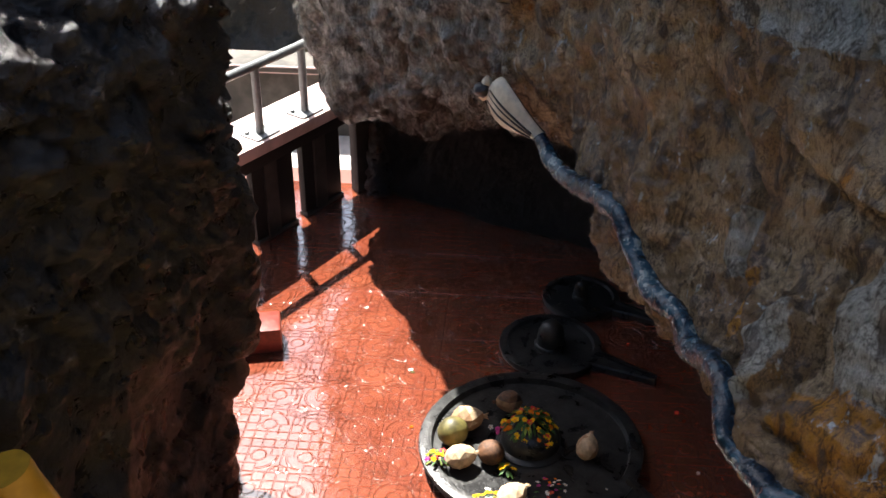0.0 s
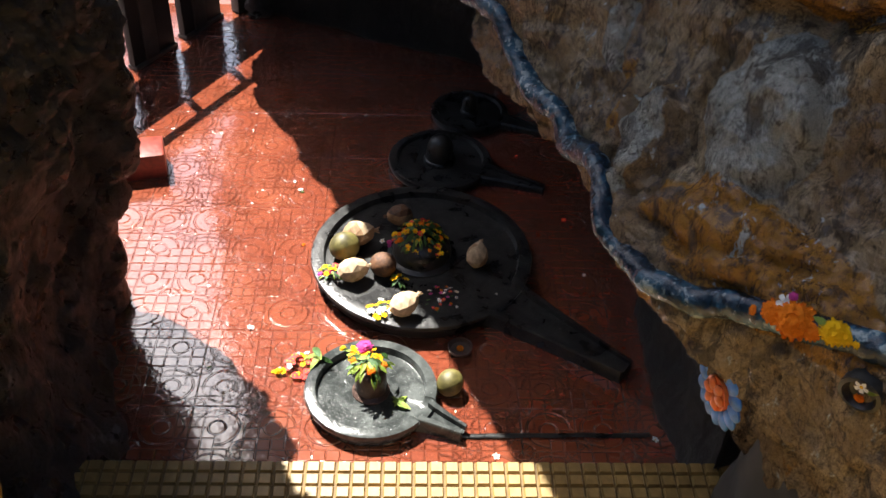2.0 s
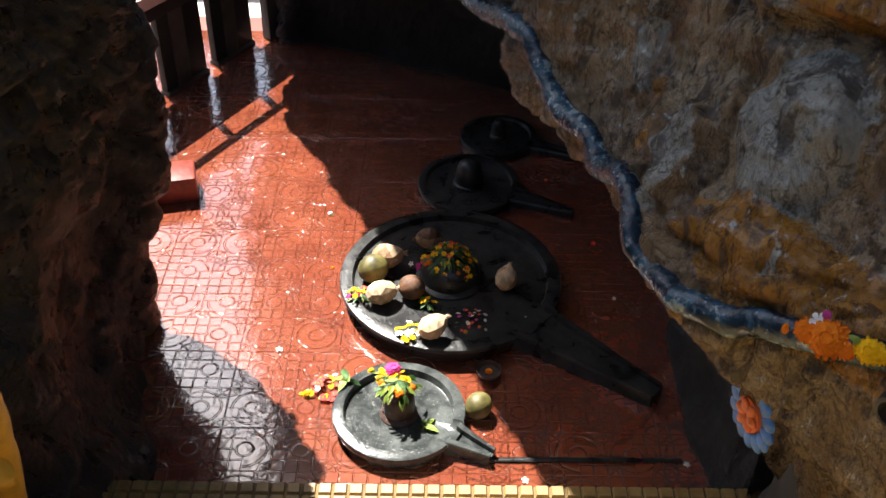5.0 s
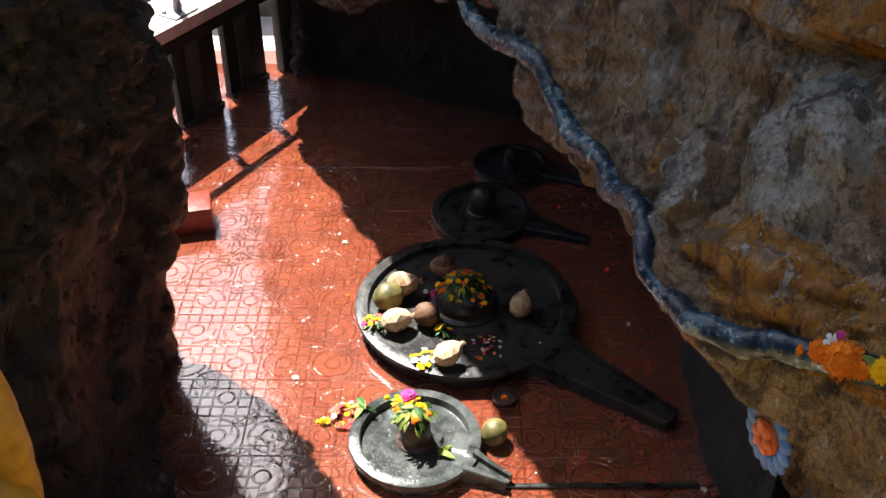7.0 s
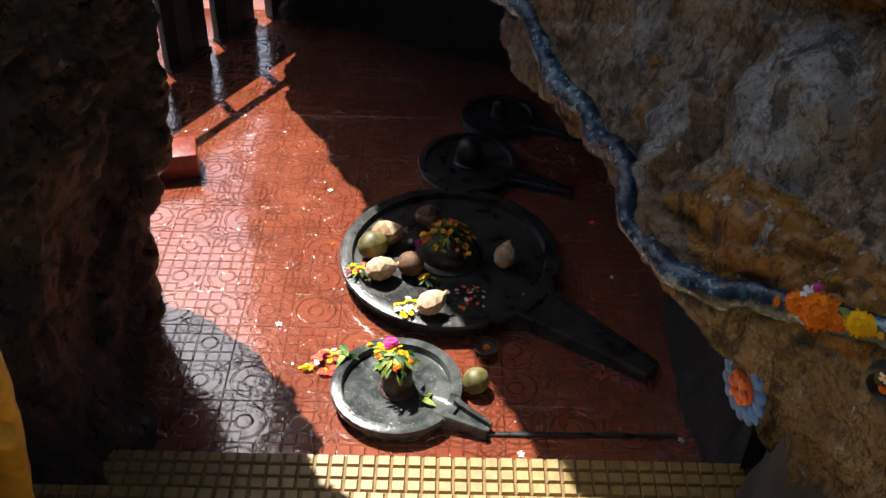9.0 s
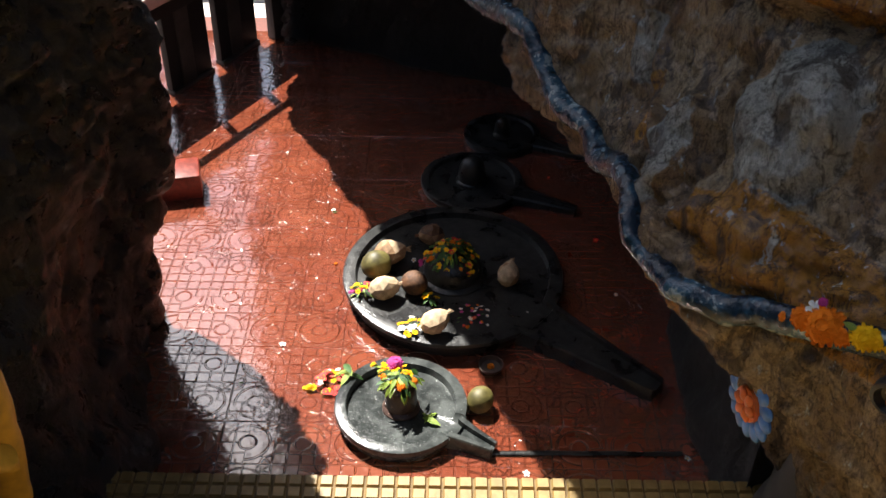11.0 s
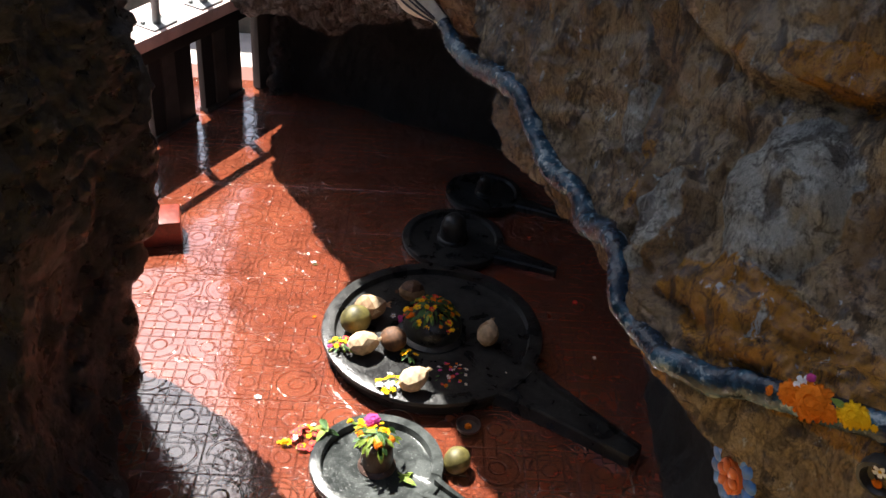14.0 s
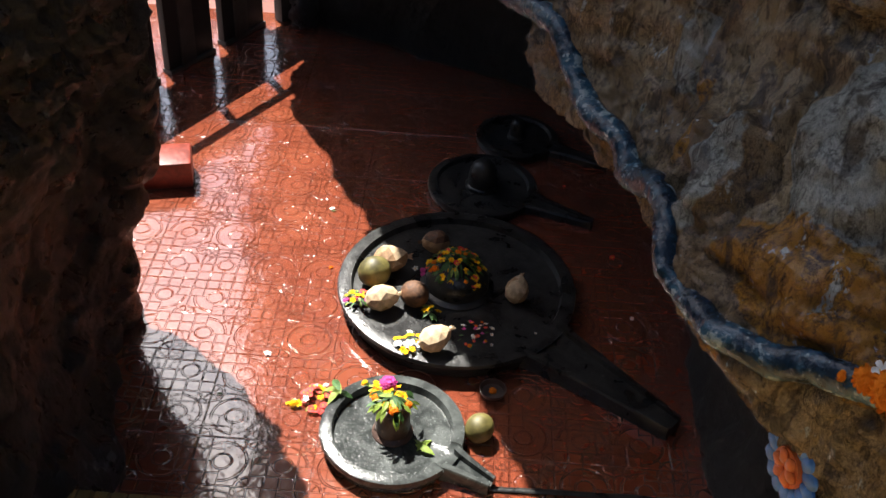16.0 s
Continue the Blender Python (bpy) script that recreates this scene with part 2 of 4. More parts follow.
WHITEPETAL = plain("white_petal", (0.82, 0.80, 0.74), 0.6, 0.1, 200.0)
REDPETAL = plain("red_petal", (0.72, 0.05, 0.04), 0.6, 0.3, 200.0)
MAGENTA = plain("magenta_petal", (0.55, 0.04, 0.25), 0.6, 0.3, 200.0)
LEAF = plain("green_leaf", (0.06, 0.15, 0.035), 0.45, 0.4, 80.0)
LIME = plain("lime_leaf", (0.30, 0.42, 0.06), 0.45, 0.3, 80.0)
CLAY = plain("dark_clay", (0.05, 0.03, 0.025), 0.6, 0.3)


# ---- mesh helpers ----
def part(name, bm, mats, parent=None, label="", smooth=True, sharp=42.0):
    me = bpy.data.meshes.new(name)
    bm.to_mesh(me)
    bm.free()
    for mat in mats if isinstance(mats, (list, tuple)) else (mats,):
        me.materials.append(mat)
    if smooth:
        me.polygons.foreach_set("use_smooth", [True] * len(me.polygons))
        me.set_sharp_from_angle(angle=radians(sharp))
    ob = new(name, me)
    if parent is not None:
        ob.parent = parent
    if label:
        ob["label"] = label
    return ob


def empty(name, place=(0, 0, 0), turn=0.0):
    ob = new(name)
    ob.empty_display_size = 0.05
    ob.matrix_basis = pose(*place, 0, 0, turn)
    return ob


def shifted(ob, m):
    ob.matrix_basis = m
    return ob


def box(bm, size, centre=(0, 0, 0), turn=0.0, bevel=0.0, mat=0):
    m = pose(*centre, 0, 0, turn) @ Matrix.Diagonal((*size, 1))
    made = bmesh.ops.create_cube(bm, size=1.0, matrix=m)["verts"]
    faces = {f for v in made for f in v.link_faces}
    if bevel:
        edges = {e for v in made for e in v.link_edges}
        res = bmesh.ops.bevel(bm, geom=list(edges), offset=bevel, segments=2, affect="EDGES", profile=0.6)
        faces = {f for f in faces if f.is_valid} | set(res["faces"])
    for f in faces:
        f.material_index = mat


def ball(bm, size, m=None, seed=0.0, rough=0.0, freq=6.0, u=20, v=12, mat=0):
    """A lumpy ellipsoid."""
    made = bmesh.ops.create_uvsphere(bm, u_segments=u, v_segments=v, radius=1.0)["verts"]
    m = m or Matrix.Identity(4)
    for w in made:
        k = 1 + rough * noise.noise(w.co * freq * 0.5 + Vector((seed, seed * 1.7, 0)))
        w.co = m @ Vector((w.co.x * size[0] * k, w.co.y * size[1] * k, w.co.z * size[2] * k))
    for f in {f for w in made for f in w.link_faces}:
        f.material_index = mat


def lathe(bm, profile, segments=64, mat=0):
    """A turned body from (radius, height) pairs, from the bottom's middle to the top's."""
    rings = []
    for r, z in profile:
        if r < 1e-5:
            rings.append([bm.verts.new((0, 0, z))])
        else:
            rings.append([bm.verts.new((r * math.cos(2 * math.pi * i / segments), r * math.sin(2 * math.pi * i / segments), z)) for i in range(segments)])
    for a, b in zip(rings, rings[1:]):
        for i in range(segments):
            j = (i + 1) % segments
            quad = [a[i % len(a)], a[j % len(a)], b[j % len(b)], b[i % len(b)]]
            quad = list(dict.fromkeys(quad))
            bm.faces.new(quad).material_index = mat


def spline(points, count):
    """Catmull-Rom through points (numpy rows), resampled to count rows."""
    p = np.array(points, float)
    p = np.concatenate([[2 * p[0] - p[1]], p, [2 * p[-1] - p[-2]]])
    out = []
    for k in range(count):
        t = k / (count - 1) * (len(p) - 3)
        i = min(int(t), len(p) - 4)
        t -= i
        a, b, c, d = p[i:i + 4]
        out.append(0.5 * (2 * b + (c - a) * t + (2 * a - 5 * b + 4 * c - d) * t * t + (3 * b - a - 3 * c + d) * t ** 3))
    return np.array(out)


def tube(bm, points, radii, count=60, sides=12, mat=0, flat=1.0, lump=0.0):
    line = spline(points, count)
    r = spline([[x] for x in radii], count)[:, 0]
    rings = []
    for k in range(count):
        way = Vector(line[min(k + 1, count - 1)] - line[max(k - 1, 0)]).normalized()
        side = way.cross(Vector((0, 0, 1)) if abs(way.z) < 0.9 else Vector((0, 1, 0))).normalized()
        up = side.cross(way)
        ring = []
        for i in range(sides):
            a = 2 * math.pi * i / sides
            q = Vector(line[k]) + float(r[k]) * (side * math.cos(a) + up * math.sin(a) * flat)
            q += lump * (noise.noise_vector(q * 18) + 0.6 * noise.noise_vector(q * 45))
            ring.append(bm.verts.new(q))
        rings.append(ring)
    for a, b in zip(rings, rings[1:]):
        for i in range(sides):
            bm.faces.new((a[i], a[(i + 1) % sides], b[(i + 1) % sides], b[i])).material_index = mat
    bm.faces.new(rings[0][::-1]).material_index = mat
    bm.faces.new(rings[-1]).material_index = mat


def boulder(name, rings, along, around, mat, lumps, seed, craggy=True, carve=None, wash=None):
    """A closed rock mass lofted through cross-sections, roughened at several scales. lumps: (size of features, depth) pairs."""
    rings = np.array(rings, float)
    dense = np.stack([spline(rings[:, j], along) for j in range(rings.shape[1])], axis=1)
    closed = []
    for ring in dense:
        loop = np.concatenate([ring[-2:], ring, ring[:2]])
        n, rows = len(ring), []
        for k in range(around):
            t = k / around * n
            i = int(t)
            t -= i
            a, b, c, d = loop[i + 1], loop[i + 2], loop[i + 3], loop[(i + 4) % len(loop)] if i + 4 < len(loop) else ring[(i + 2) % n]
            rows.append(0.5 * (2 * b + (c - a) * t + (2 * a - 5 * b + 4 * c - d) * t * t + (3 * b - a - 3 * c + d) * t ** 3))
        closed.append(rows)
    bm = bmesh.new()
    grid = [[bm.verts.new(p) for p in rows] for rows in closed]
    for a, b in zip(grid, grid[1:]):
        for i in range(around):
            bm.faces.new((a[i], b[i], b[(i + 1) % around], a[(i + 1) % around]))
    bm.faces.new(grid[0])
    bm.faces.new(grid[-1][::-1])
    bmesh.ops.triangulate(bm, faces=[f for f in bm.faces if len(f.verts) > 4])
    bmesh.ops.recalc_face_normals(bm, faces=bm.faces)
    bm.normal_update()
    moves = []
    for v in bm.verts:
        d = 0.0
        for size, depth in lumps:
            q = v.co / size + Vector((seed, seed * 2.3, -seed))
            q += 0.25 * noise.noise_vector(q * 0.7)
            if craggy:
                d += depth * (1.5 * abs(noise.noise(q)) - 0.36 + 0.4 * noise.noise(q * 2.1))
            else:
                near, far = noise.voronoi(q * 0.8)[0][:2]
                d += depth * (0.9 * noise.noise(q) + 0.7 * min(far - near, 0.35) - 0.16 + 0.3 * noise.noise(q * 2.3))
        moves.append((v, v.normal * (d + carve(v.co) if carve else d)))
    fields = [wash(v.co) for v in bm.verts] if wash else []
    for v, d in moves:
        v.co += d
    ob = part(name, bm, mat, sharp=180.0)
    if fields:
        layer = ob.data.color_attributes.new("wash", "FLOAT_COLOR", "POINT")
        layer.data.foreach_set("color", [x for f in fields for x in (*f, 1.0)])
    return ob


# ---- ground and floor ----
bm = bmesh.new()
box(bm, (60, 60, 0.2), (0, 10, -0.75))
tagged(part("ground", bm, OLIVE), "muddy olive ground and still water below the cave", "ground", kind="structure")

bm = bmesh.new()
box(bm, (3.6, 3.2, 0.3), (0.5, 0.98, -0.168))
floor = tagged(part("floor", bm, GROUT, smooth=False), "wet red embossed cement tile floor of the cave shrine", "floor", kind="structure")

# ---- steps in yellow chequered tile ----
CELL = 0.0378
STEP_Y, TREAD, RISE = -0.298, 6 * CELL, 0.15
steps = empty("steps", (0, STEP_Y, 0))
tagged(steps, "steps clad in worn yellow chequered cement tiles", "steps", kind="structure")
for k in range(3):
    bm = bmesh.new()
    deep = TREAD if k < 2 else 2.6
    box(bm, (2.1, deep, RISE * (k + 1) - 0.012), (0.6, -TREAD * k - deep / 2 + 0.002 * k, (RISE * (k + 1) - 0.012) / 2), bevel=0.006)
    part("step_body", bm, MORTAR, steps, smooth=False)

# ---- rocks ----
WALL_O, WALL_S, WALL_N = Vector((1.2, -0.75, 0)), Vector((-0.506, 0.8625, 0)), Vector((0.8625, 0.506, 0))


def wall_point(s, n, z):
    return WALL_O + WALL_S * s + WALL_N * n + Vector((0, 0, z))


# cross-sections: (run along the wall, then set-back and height: inner underside, lip, edge, face, face, brow, top)
SECTIONS = [
    (-0.9, (0.7, -0.10), (0.20, -0.05), (0.15, 0.55), (0.12, 1.00), (0.28, 1.35), (0.38, 1.90), (0.50, 2.5)),
    (-0.15, (0.6, -0.10), (0.26, 0.00), (0.15, 0.60), (0.10, 1.00), (0.30, 1.32), (0.38, 1.85), (0.30, 2.5)),
    (0.15, (0.5, 0.10), (0.22, 0.50), (0.10, 0.70), (0.05, 0.94), (0.28, 1.30), (0.36, 1.85), (0.20, 2.5)),
    (0.40, (0.5, 0.46), (0.13, 0.72), (0.06, 0.81), (0.05, 0.95), (0.26, 1.30), (0.33, 1.85), (0.08, 2.5)),
    (0.75, (0.55, 0.60), (0.22, 0.75), (0.155, 0.82), (0.16, 0.95), (0.25, 1.30), (0.27, 1.85), (-0.04, 2.5)),
    (1.20, (0.6, 0.70), (0.26, 0.82), (0.205, 0.88), (0.21, 1.04), (0.24, 1.32), (0.18, 1.85), (-0.13, 2.5)),
    (1.70, (0.65, 0.86), (0.44, 0.97), (0.36, 1.02), (0.30, 1.12), (0.24, 1.35), (0.07, 1.85), (-0.20, 2.4)),
    (2.30, (0.7, 0.72), (0.42, 0.83), (0.34, 0.88), (0.29, 0.99), (0.19, 1.25), (0.00, 1.85), (-0.12, 2.4)),
    (2.85, (0.7, 0.50), (0.40, 0.58), (0.31, 0.64), (0.26, 0.80), (0.14, 1.15), (0.01, 1.75), (0.02, 2.3)),
    (3.20, (0.7, 0.40), (0.34, 0.42), (0.20, 0.50), (0.08, 0.78), (0.08, 1.10), (0.02, 1.60), (0.10, 2.2)),
    (3.34, (0.7, 0.40), (0.38, 0.42), (0.30, 0.50), (0.22, 0.74), (0.20, 1.05), (0.14, 1.50), (0.30, 2.0)),
    (3.70, (1.0, 0.38), (0.64, 0.40), (0.54, 0.50), (0.50, 0.74), (0.47, 1.05), (0.42, 1.50), (0.55, 1.9)),
]


def smooth(low, high, x):
    x = max(0.0, min(1.0, (x - low) / (high - low)))
    return x * x * (3 - 2 * x)


def run_of(co):
    """Run along the wall and height of a place on the boulder, a little wandering."""
    w = noise.noise_vector(co * 7) * 0.022 + noise.noise_vector(co * 19) * 0.008
    return (co - WALL_O).dot(WALL_S) + w.x, co.z + w.y


def oval(s, z, at, size):
    """0 at the middle of an oval field on the boulder's face, 1 on its border."""
    return math.hypot((s - at[0]) / size[0], (z - at[1]) / size[1])


def crease(s, z, line, width):
    """1 on a line of (run, height) places, falling off over a width."""
    best = 9.0
    for (a, b), (c, d) in zip(line, line[1:]):
        t = max(0.0, min(1.0, ((s - a) * (c - a) + (z - b) * (d - b)) / ((c - a) ** 2 + (d - b) ** 2)))
        best = min(best, math.hypot(s - a - t * (c - a), z - b - t * (d - b)))
    return math.exp(-(best / width) ** 2)


BROW = ((0.10, 1.52), (0.27, 1.40), (0.42, 1.35), (0.57, 1.36), (0.72, 1.45), (0.95, 1.62))
RIB = ((0.78, 1.22), (0.68, 1.12), (0.60, 1.06), (0.63, 0.98), (0.645, 0.92))
GROOVES = (((0.47, 1.25), (0.455, 1.12), (0.44, 1.00)), ((0.60, 0.98), (0.45, 0.965), (0.30, 0.975), (0.05, 1.06)), ((0.92, 1.42), (0.75, 1.24), (0.72, 1.10)))


def brow_height(s):
    return float(np.interp(s, [a for a, _ in BROW], [b for _, b in BROW]))


def wall_carve(co):
    s, z = run_of(co)
    if not -0.6 < s < 3.0 or not 0.4 < z < 2.2 or (co - WALL_O).dot(WALL_N) > 0.75:
        return 0.0
    d = 0.0
    if s < 1.2:
        over = z - brow_height(s)
        d += 0.050 * smooth(-0.004, 0.022, over) * smooth(0.42, 0.15, over) - 0.022 * math.exp(-((over + 0.018) / 0.016) ** 2)
        d += 0.042 * smooth(1.12, 0.72, oval(s, z, (0.315, 1.19), (0.11, 0.125)))
        d += 0.034 * smooth(1.15, 0.70, oval(s, z, (0.18, 1.03), (0.21, 0.065)))
        d += 0.030 * smooth(1.1, 0.75, oval(s, z, (0.535, 1.05), (0.055, 0.11)))
        d += 0.026 * crease(s, z, RIB, 0.022)
        d -= 0.026 * sum(crease(s, z, line, 0.014) for line in GROOVES)
    q = co * 21 + 0.6 * noise.noise_vector(co * 8)
    d += 0.017 * (abs(noise.noise(q)) + 0.5 * abs(noise.noise(q * 2.1)) - 0.25)
    rugged = max(smooth(1.45, 1.62, z), smooth(1.0, 1.5, s) * 0.7, smooth(1.8, 2.1, s))
    if rugged:
        q = co * 9 + 0.5 * noise.noise_vector(co * 5)
        d += rugged * (0.055 * (abs(noise.noise(q)) + 0.5 * abs(noise.noise(q * 2.3)) + 0.25 * abs(noise.noise(q * 5.1))) - 0.018)
    return d


def wall_wash(co):
    """How far each place carries the ochre wash, the blue-grey wash, or is bare rock."""
    s, z = run_of(co)
    ochre = max(smooth(1.25, 0.75, oval(s, z, (0.17, 1.01), (0.26, 0.085))), smooth(1.2, 0.8, oval(s, z, (0.31, 1.43), (0.11, 0.055))),
                0.8 * smooth(1.2, 0.6, oval(s, z, (0.40, 0.82), (0.10, 0.06))), 0.7 * smooth(1.2, 0.6, oval(s, z, (0.68, 1.08), (0.03, 0.09))))
    grey = max(smooth(1.2, 0.8, oval(s, z, (0.315, 1.20), (0.12, 0.13))), 0.8 * smooth(1.2, 0.7, oval(s, z, (0.76, 1.15), (0.05, 0.08))),
               0.7 * smooth(1.2, 0.7, oval(s, z, (0.54, 1.05), (0.05, 0.11))), 0.8 * smooth(1.2, 0.7, oval(s, z, (0.65, 1.66), (0.35, 0.07))))
    return ochre, grey, smooth(1.75, 2.05, s + 0.25 * (z - 1.1))


rings = []
for s, *ring in SECTIONS:
    ring = ring + [(ring[-1][0] + 0.25, ring[-1][1] + 0.4), (0.9, 3.0), (1.7, 2.8), (1.8, 0.9 if s > 0.3 else -0.1)]
    rings.append([wall_point(s, n, z) for n, z in ring])
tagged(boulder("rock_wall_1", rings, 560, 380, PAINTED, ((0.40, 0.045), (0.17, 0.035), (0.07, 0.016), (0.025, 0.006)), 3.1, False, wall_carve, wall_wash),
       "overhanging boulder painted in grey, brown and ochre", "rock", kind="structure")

LEFT = [
    (-1.9, -0.75, -0.75, -0.75, -0.80, -0.85, -1.00),
    (-1.0, -0.45, -0.45, -0.44, -0.42, -0.42, -0.55),
    (-0.40, -0.27, -0.28, -0.28, -0.22, -0.15, -0.17),
    (0.00, -0.32, -0.33, -0.29, -0.17, -0.10, -0.14),
    (0.22, -0.385, -0.370, -0.300, -0.165, -0.135, -0.245),
    (0.40, -0.400, -0.270, -0.163, -0.155, -0.255, -0.375),
    (0.62, -0.50, -0.49, -0.315, -0.265, -0.30, -0.42),
    (0.74, -0.62, -0.61, -0.54, -0.44, -0.44, -0.56),
    (0.97, -0.76, -0.74, -0.72, -0.72, -0.74, -0.84),
    (1.30, -0.90, -0.88, -0.86, -0.88, -0.92, -1.05),
]


def left_carve(co):
    """Nodular crags on the upper part of the rock; its foot is worn smooth."""
    rugged = smooth(0.75, 1.15, co.z)
    if not rugged:
        return 0.0
    q = co * 12 + 0.6 * noise.noise_vector(co * 6)
    return rugged * (0.060 * (abs(noise.noise(q)) + 0.6 * abs(noise.noise(q * 2.2)) + 0.3 * abs(noise.noise(q * 4.9))) - 0.024)


rings = []
for y, *xs in LEFT:
    ring = [(-1.9, y, -0.1)] + [(x, y, z) for x, z in zip(xs, (-0.05, 0.33, 0.60, 1.0, 1.40, 1.80))] + [(-1.0, y, 2.1), (-1.9, y, 2.0)]
    rings.append(ring)
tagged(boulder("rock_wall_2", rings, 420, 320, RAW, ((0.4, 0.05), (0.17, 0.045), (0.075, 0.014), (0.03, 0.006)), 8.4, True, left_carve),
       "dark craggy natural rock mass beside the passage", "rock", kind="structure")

# added rock behind and above the way in, out of view, blocks sky light
rings = []
for x in (-3.2, -1.6, 0.0, 1.6, 3.2, 4.2):
    rings.append([(x, -2.4, 3.3), (x, -2.55, 3.1), (x, -2.8, 2.9), (x, -3.1, 2.4), (x, -3.3, 1.4), (x, -3.3, -0.1), (x, -4.2, -0.1), (x, -4.2, 2.5), (x, -3.4, 3.7), (x, -2.7, 3.8)])
tagged(boulder("sky_block_rear", rings, 60, 60, CAVE, ((1.0, 0.15), (0.3, 0.06)), 6.6), "unseen added rock roof and rear wall that block sky light", "rock", kind="structure")
# added flanks outside the view, they cut off sky light from the sides
for name, x in (("sky_block_left", -2.1), ("sky_block_right", 3.0)):
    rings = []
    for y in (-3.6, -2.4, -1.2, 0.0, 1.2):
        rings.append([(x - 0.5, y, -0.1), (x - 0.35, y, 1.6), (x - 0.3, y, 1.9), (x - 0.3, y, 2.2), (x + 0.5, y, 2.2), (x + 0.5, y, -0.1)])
    tagged(boulder(name, rings, 50, 50, CAVE, ((0.8, 0.15), (0.3, 0.06)), x), "unseen added rock flank that cuts off low sky light", "rock", kind="structure")

# added roof above the boulder, never in view, keeps zenith light off the hollow
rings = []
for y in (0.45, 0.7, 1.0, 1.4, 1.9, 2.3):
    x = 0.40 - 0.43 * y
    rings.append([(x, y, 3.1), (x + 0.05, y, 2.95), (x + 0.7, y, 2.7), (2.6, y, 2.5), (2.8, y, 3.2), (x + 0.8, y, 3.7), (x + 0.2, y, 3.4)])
tagged(boulder("sky_block_roof", rings, 70, 50, CAVE, ((0.5, 0.08), (0.2, 0.04)), 9.1), "unseen added rock roof that keeps zenith light off the hollow", "rock", kind="structure")

# back and side of the hollow under the boulder
BACK = [(-0.10, 2.36), (0.35, 2.16), (0.80, 1.96), (1.15, 1.72), (1.38, 1.45), (1.36, 0.9), (1.33, 0.35), (1.30, -0.05), (1.36, -0.32)]
rings = []
for k, (x, y) in enumerate(BACK):
    a, b = BACK[max(k - 1, 0)], BACK[min(k + 1, len(BACK) - 1)]
    out = Vector((b[1] - a[1], a[0] - b[0], 0)).normalized() * -1
    base = Vector((x, y, 0))
    rings.append([base + out * n + Vector((0, 0, z)) for n, z in ((0, -0.1), (0.0, 0.3), (0.03, 0.65), (0.0, 1.0), (0.1, 1.25), (0.35, 1.25), (0.35, 0.6), (0.35, -0.1))])
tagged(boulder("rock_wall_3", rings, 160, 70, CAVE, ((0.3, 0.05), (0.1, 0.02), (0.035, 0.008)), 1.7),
       "damp rock at the back of the hollow, shade put into its near-black colour", "rock", kind="structure")

# smooth rendered pier under the boulder beside the steps
rings = []
for z, r in ((-0.1, 0.21), (0.12, 0.19), (0.28, 0.165), (0.42, 0.14), (0.56, 0.10)):
    rings.append([Vector((1.44 + 0.1 * (z < 0) + r * math.cos(a) * 0.8, -0.56 + r * 1.3 * math.sin(a), z)) for a in [i * math.pi / 4 for i in range(8)]])
tagged(boulder("rock_pier", rings, 40, 40, plain("grey_render", (0.05, 0.047, 0.042), 0.6, 0.25, 20.0, 0.001), ((0.2, 0.02),), 5.0),
       "smooth grey rendered rock pier beside the steps", "rock", kind="structure")

# ---- parapet, rail and what lies outside ----
RUN, OUT = Vector((0.496, 0.868, 0)), Vector((-0.868, 0.496, 0))
RUN_TURN = math.degrees(math.atan2(RUN.y, RUN.x))
FOOT = Vector((-0.41, 2.055, 0))


def pillar_body():
    bm = bmesh.new()
    box(bm, (0.246, 0.034, 0.44), (0, 0, 0.20), bevel=0.005)
    return bm


pillar = empty("pillar")
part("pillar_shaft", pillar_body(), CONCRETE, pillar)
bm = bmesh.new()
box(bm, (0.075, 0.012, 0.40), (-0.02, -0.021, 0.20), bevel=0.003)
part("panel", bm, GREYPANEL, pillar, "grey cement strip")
bm = bmesh.new()
box(bm, (0.254, 0.05, 0.02), (0, -0.004, 0.008), bevel=0.006)
part("foot", bm, GREYPANEL, pillar, "rough mortar foot")
tagged(pillar, "dark cement parapet pillar standing on the red floor", "pillar", "parapet pillars")
for k in range(-3, 1):
    m = pose(*(FOOT + RUN * (0.31 * k + 0.150)), 0, 0, RUN_TURN)
    if k == -3:
        pillar.matrix_basis = m
    else:
        copy_thing(pillar, m)

bm = bmesh.new()
box(bm, (1.75, 0.24, 0.055), (0, 0, 0), bevel=0.01)
for v in bm.verts:
    v.co += 0.006 * noise.noise_vector(v.co * 6)
coping = shifted(part("coping_slab", bm, [COPING]), pose(*(FOOT + RUN * -0.42 + OUT * 0.06 + Vector((0, 0, 0.447))), 0, 0, RUN_TURN))
bm = bmesh.new()
box(bm, (1.7, 0.07, 0.07), (0, 0, 0), bevel=0.006)
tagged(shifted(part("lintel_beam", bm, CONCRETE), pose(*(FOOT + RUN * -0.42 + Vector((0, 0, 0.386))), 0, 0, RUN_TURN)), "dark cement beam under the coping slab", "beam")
tagged(coping, "pale pinkish cement coping slab on the parapet", "coping")

rail = empty("guard_rail", FOOT + OUT * 0.005 + Vector((0, 0, 0.475)), RUN_TURN)
tagged(rail, "grey painted pipe guard rail bolted to the coping", "railing")
bm = bmesh.new()
tube(bm, [(-1.3, 0, 0.29), (-0.6, 0, 0.29), (0.0, 0, 0.295), (0.14, 0, 0.30)], [0.019] * 4, 12, 14)
part("rail_pipe", bm, STEEL, rail)
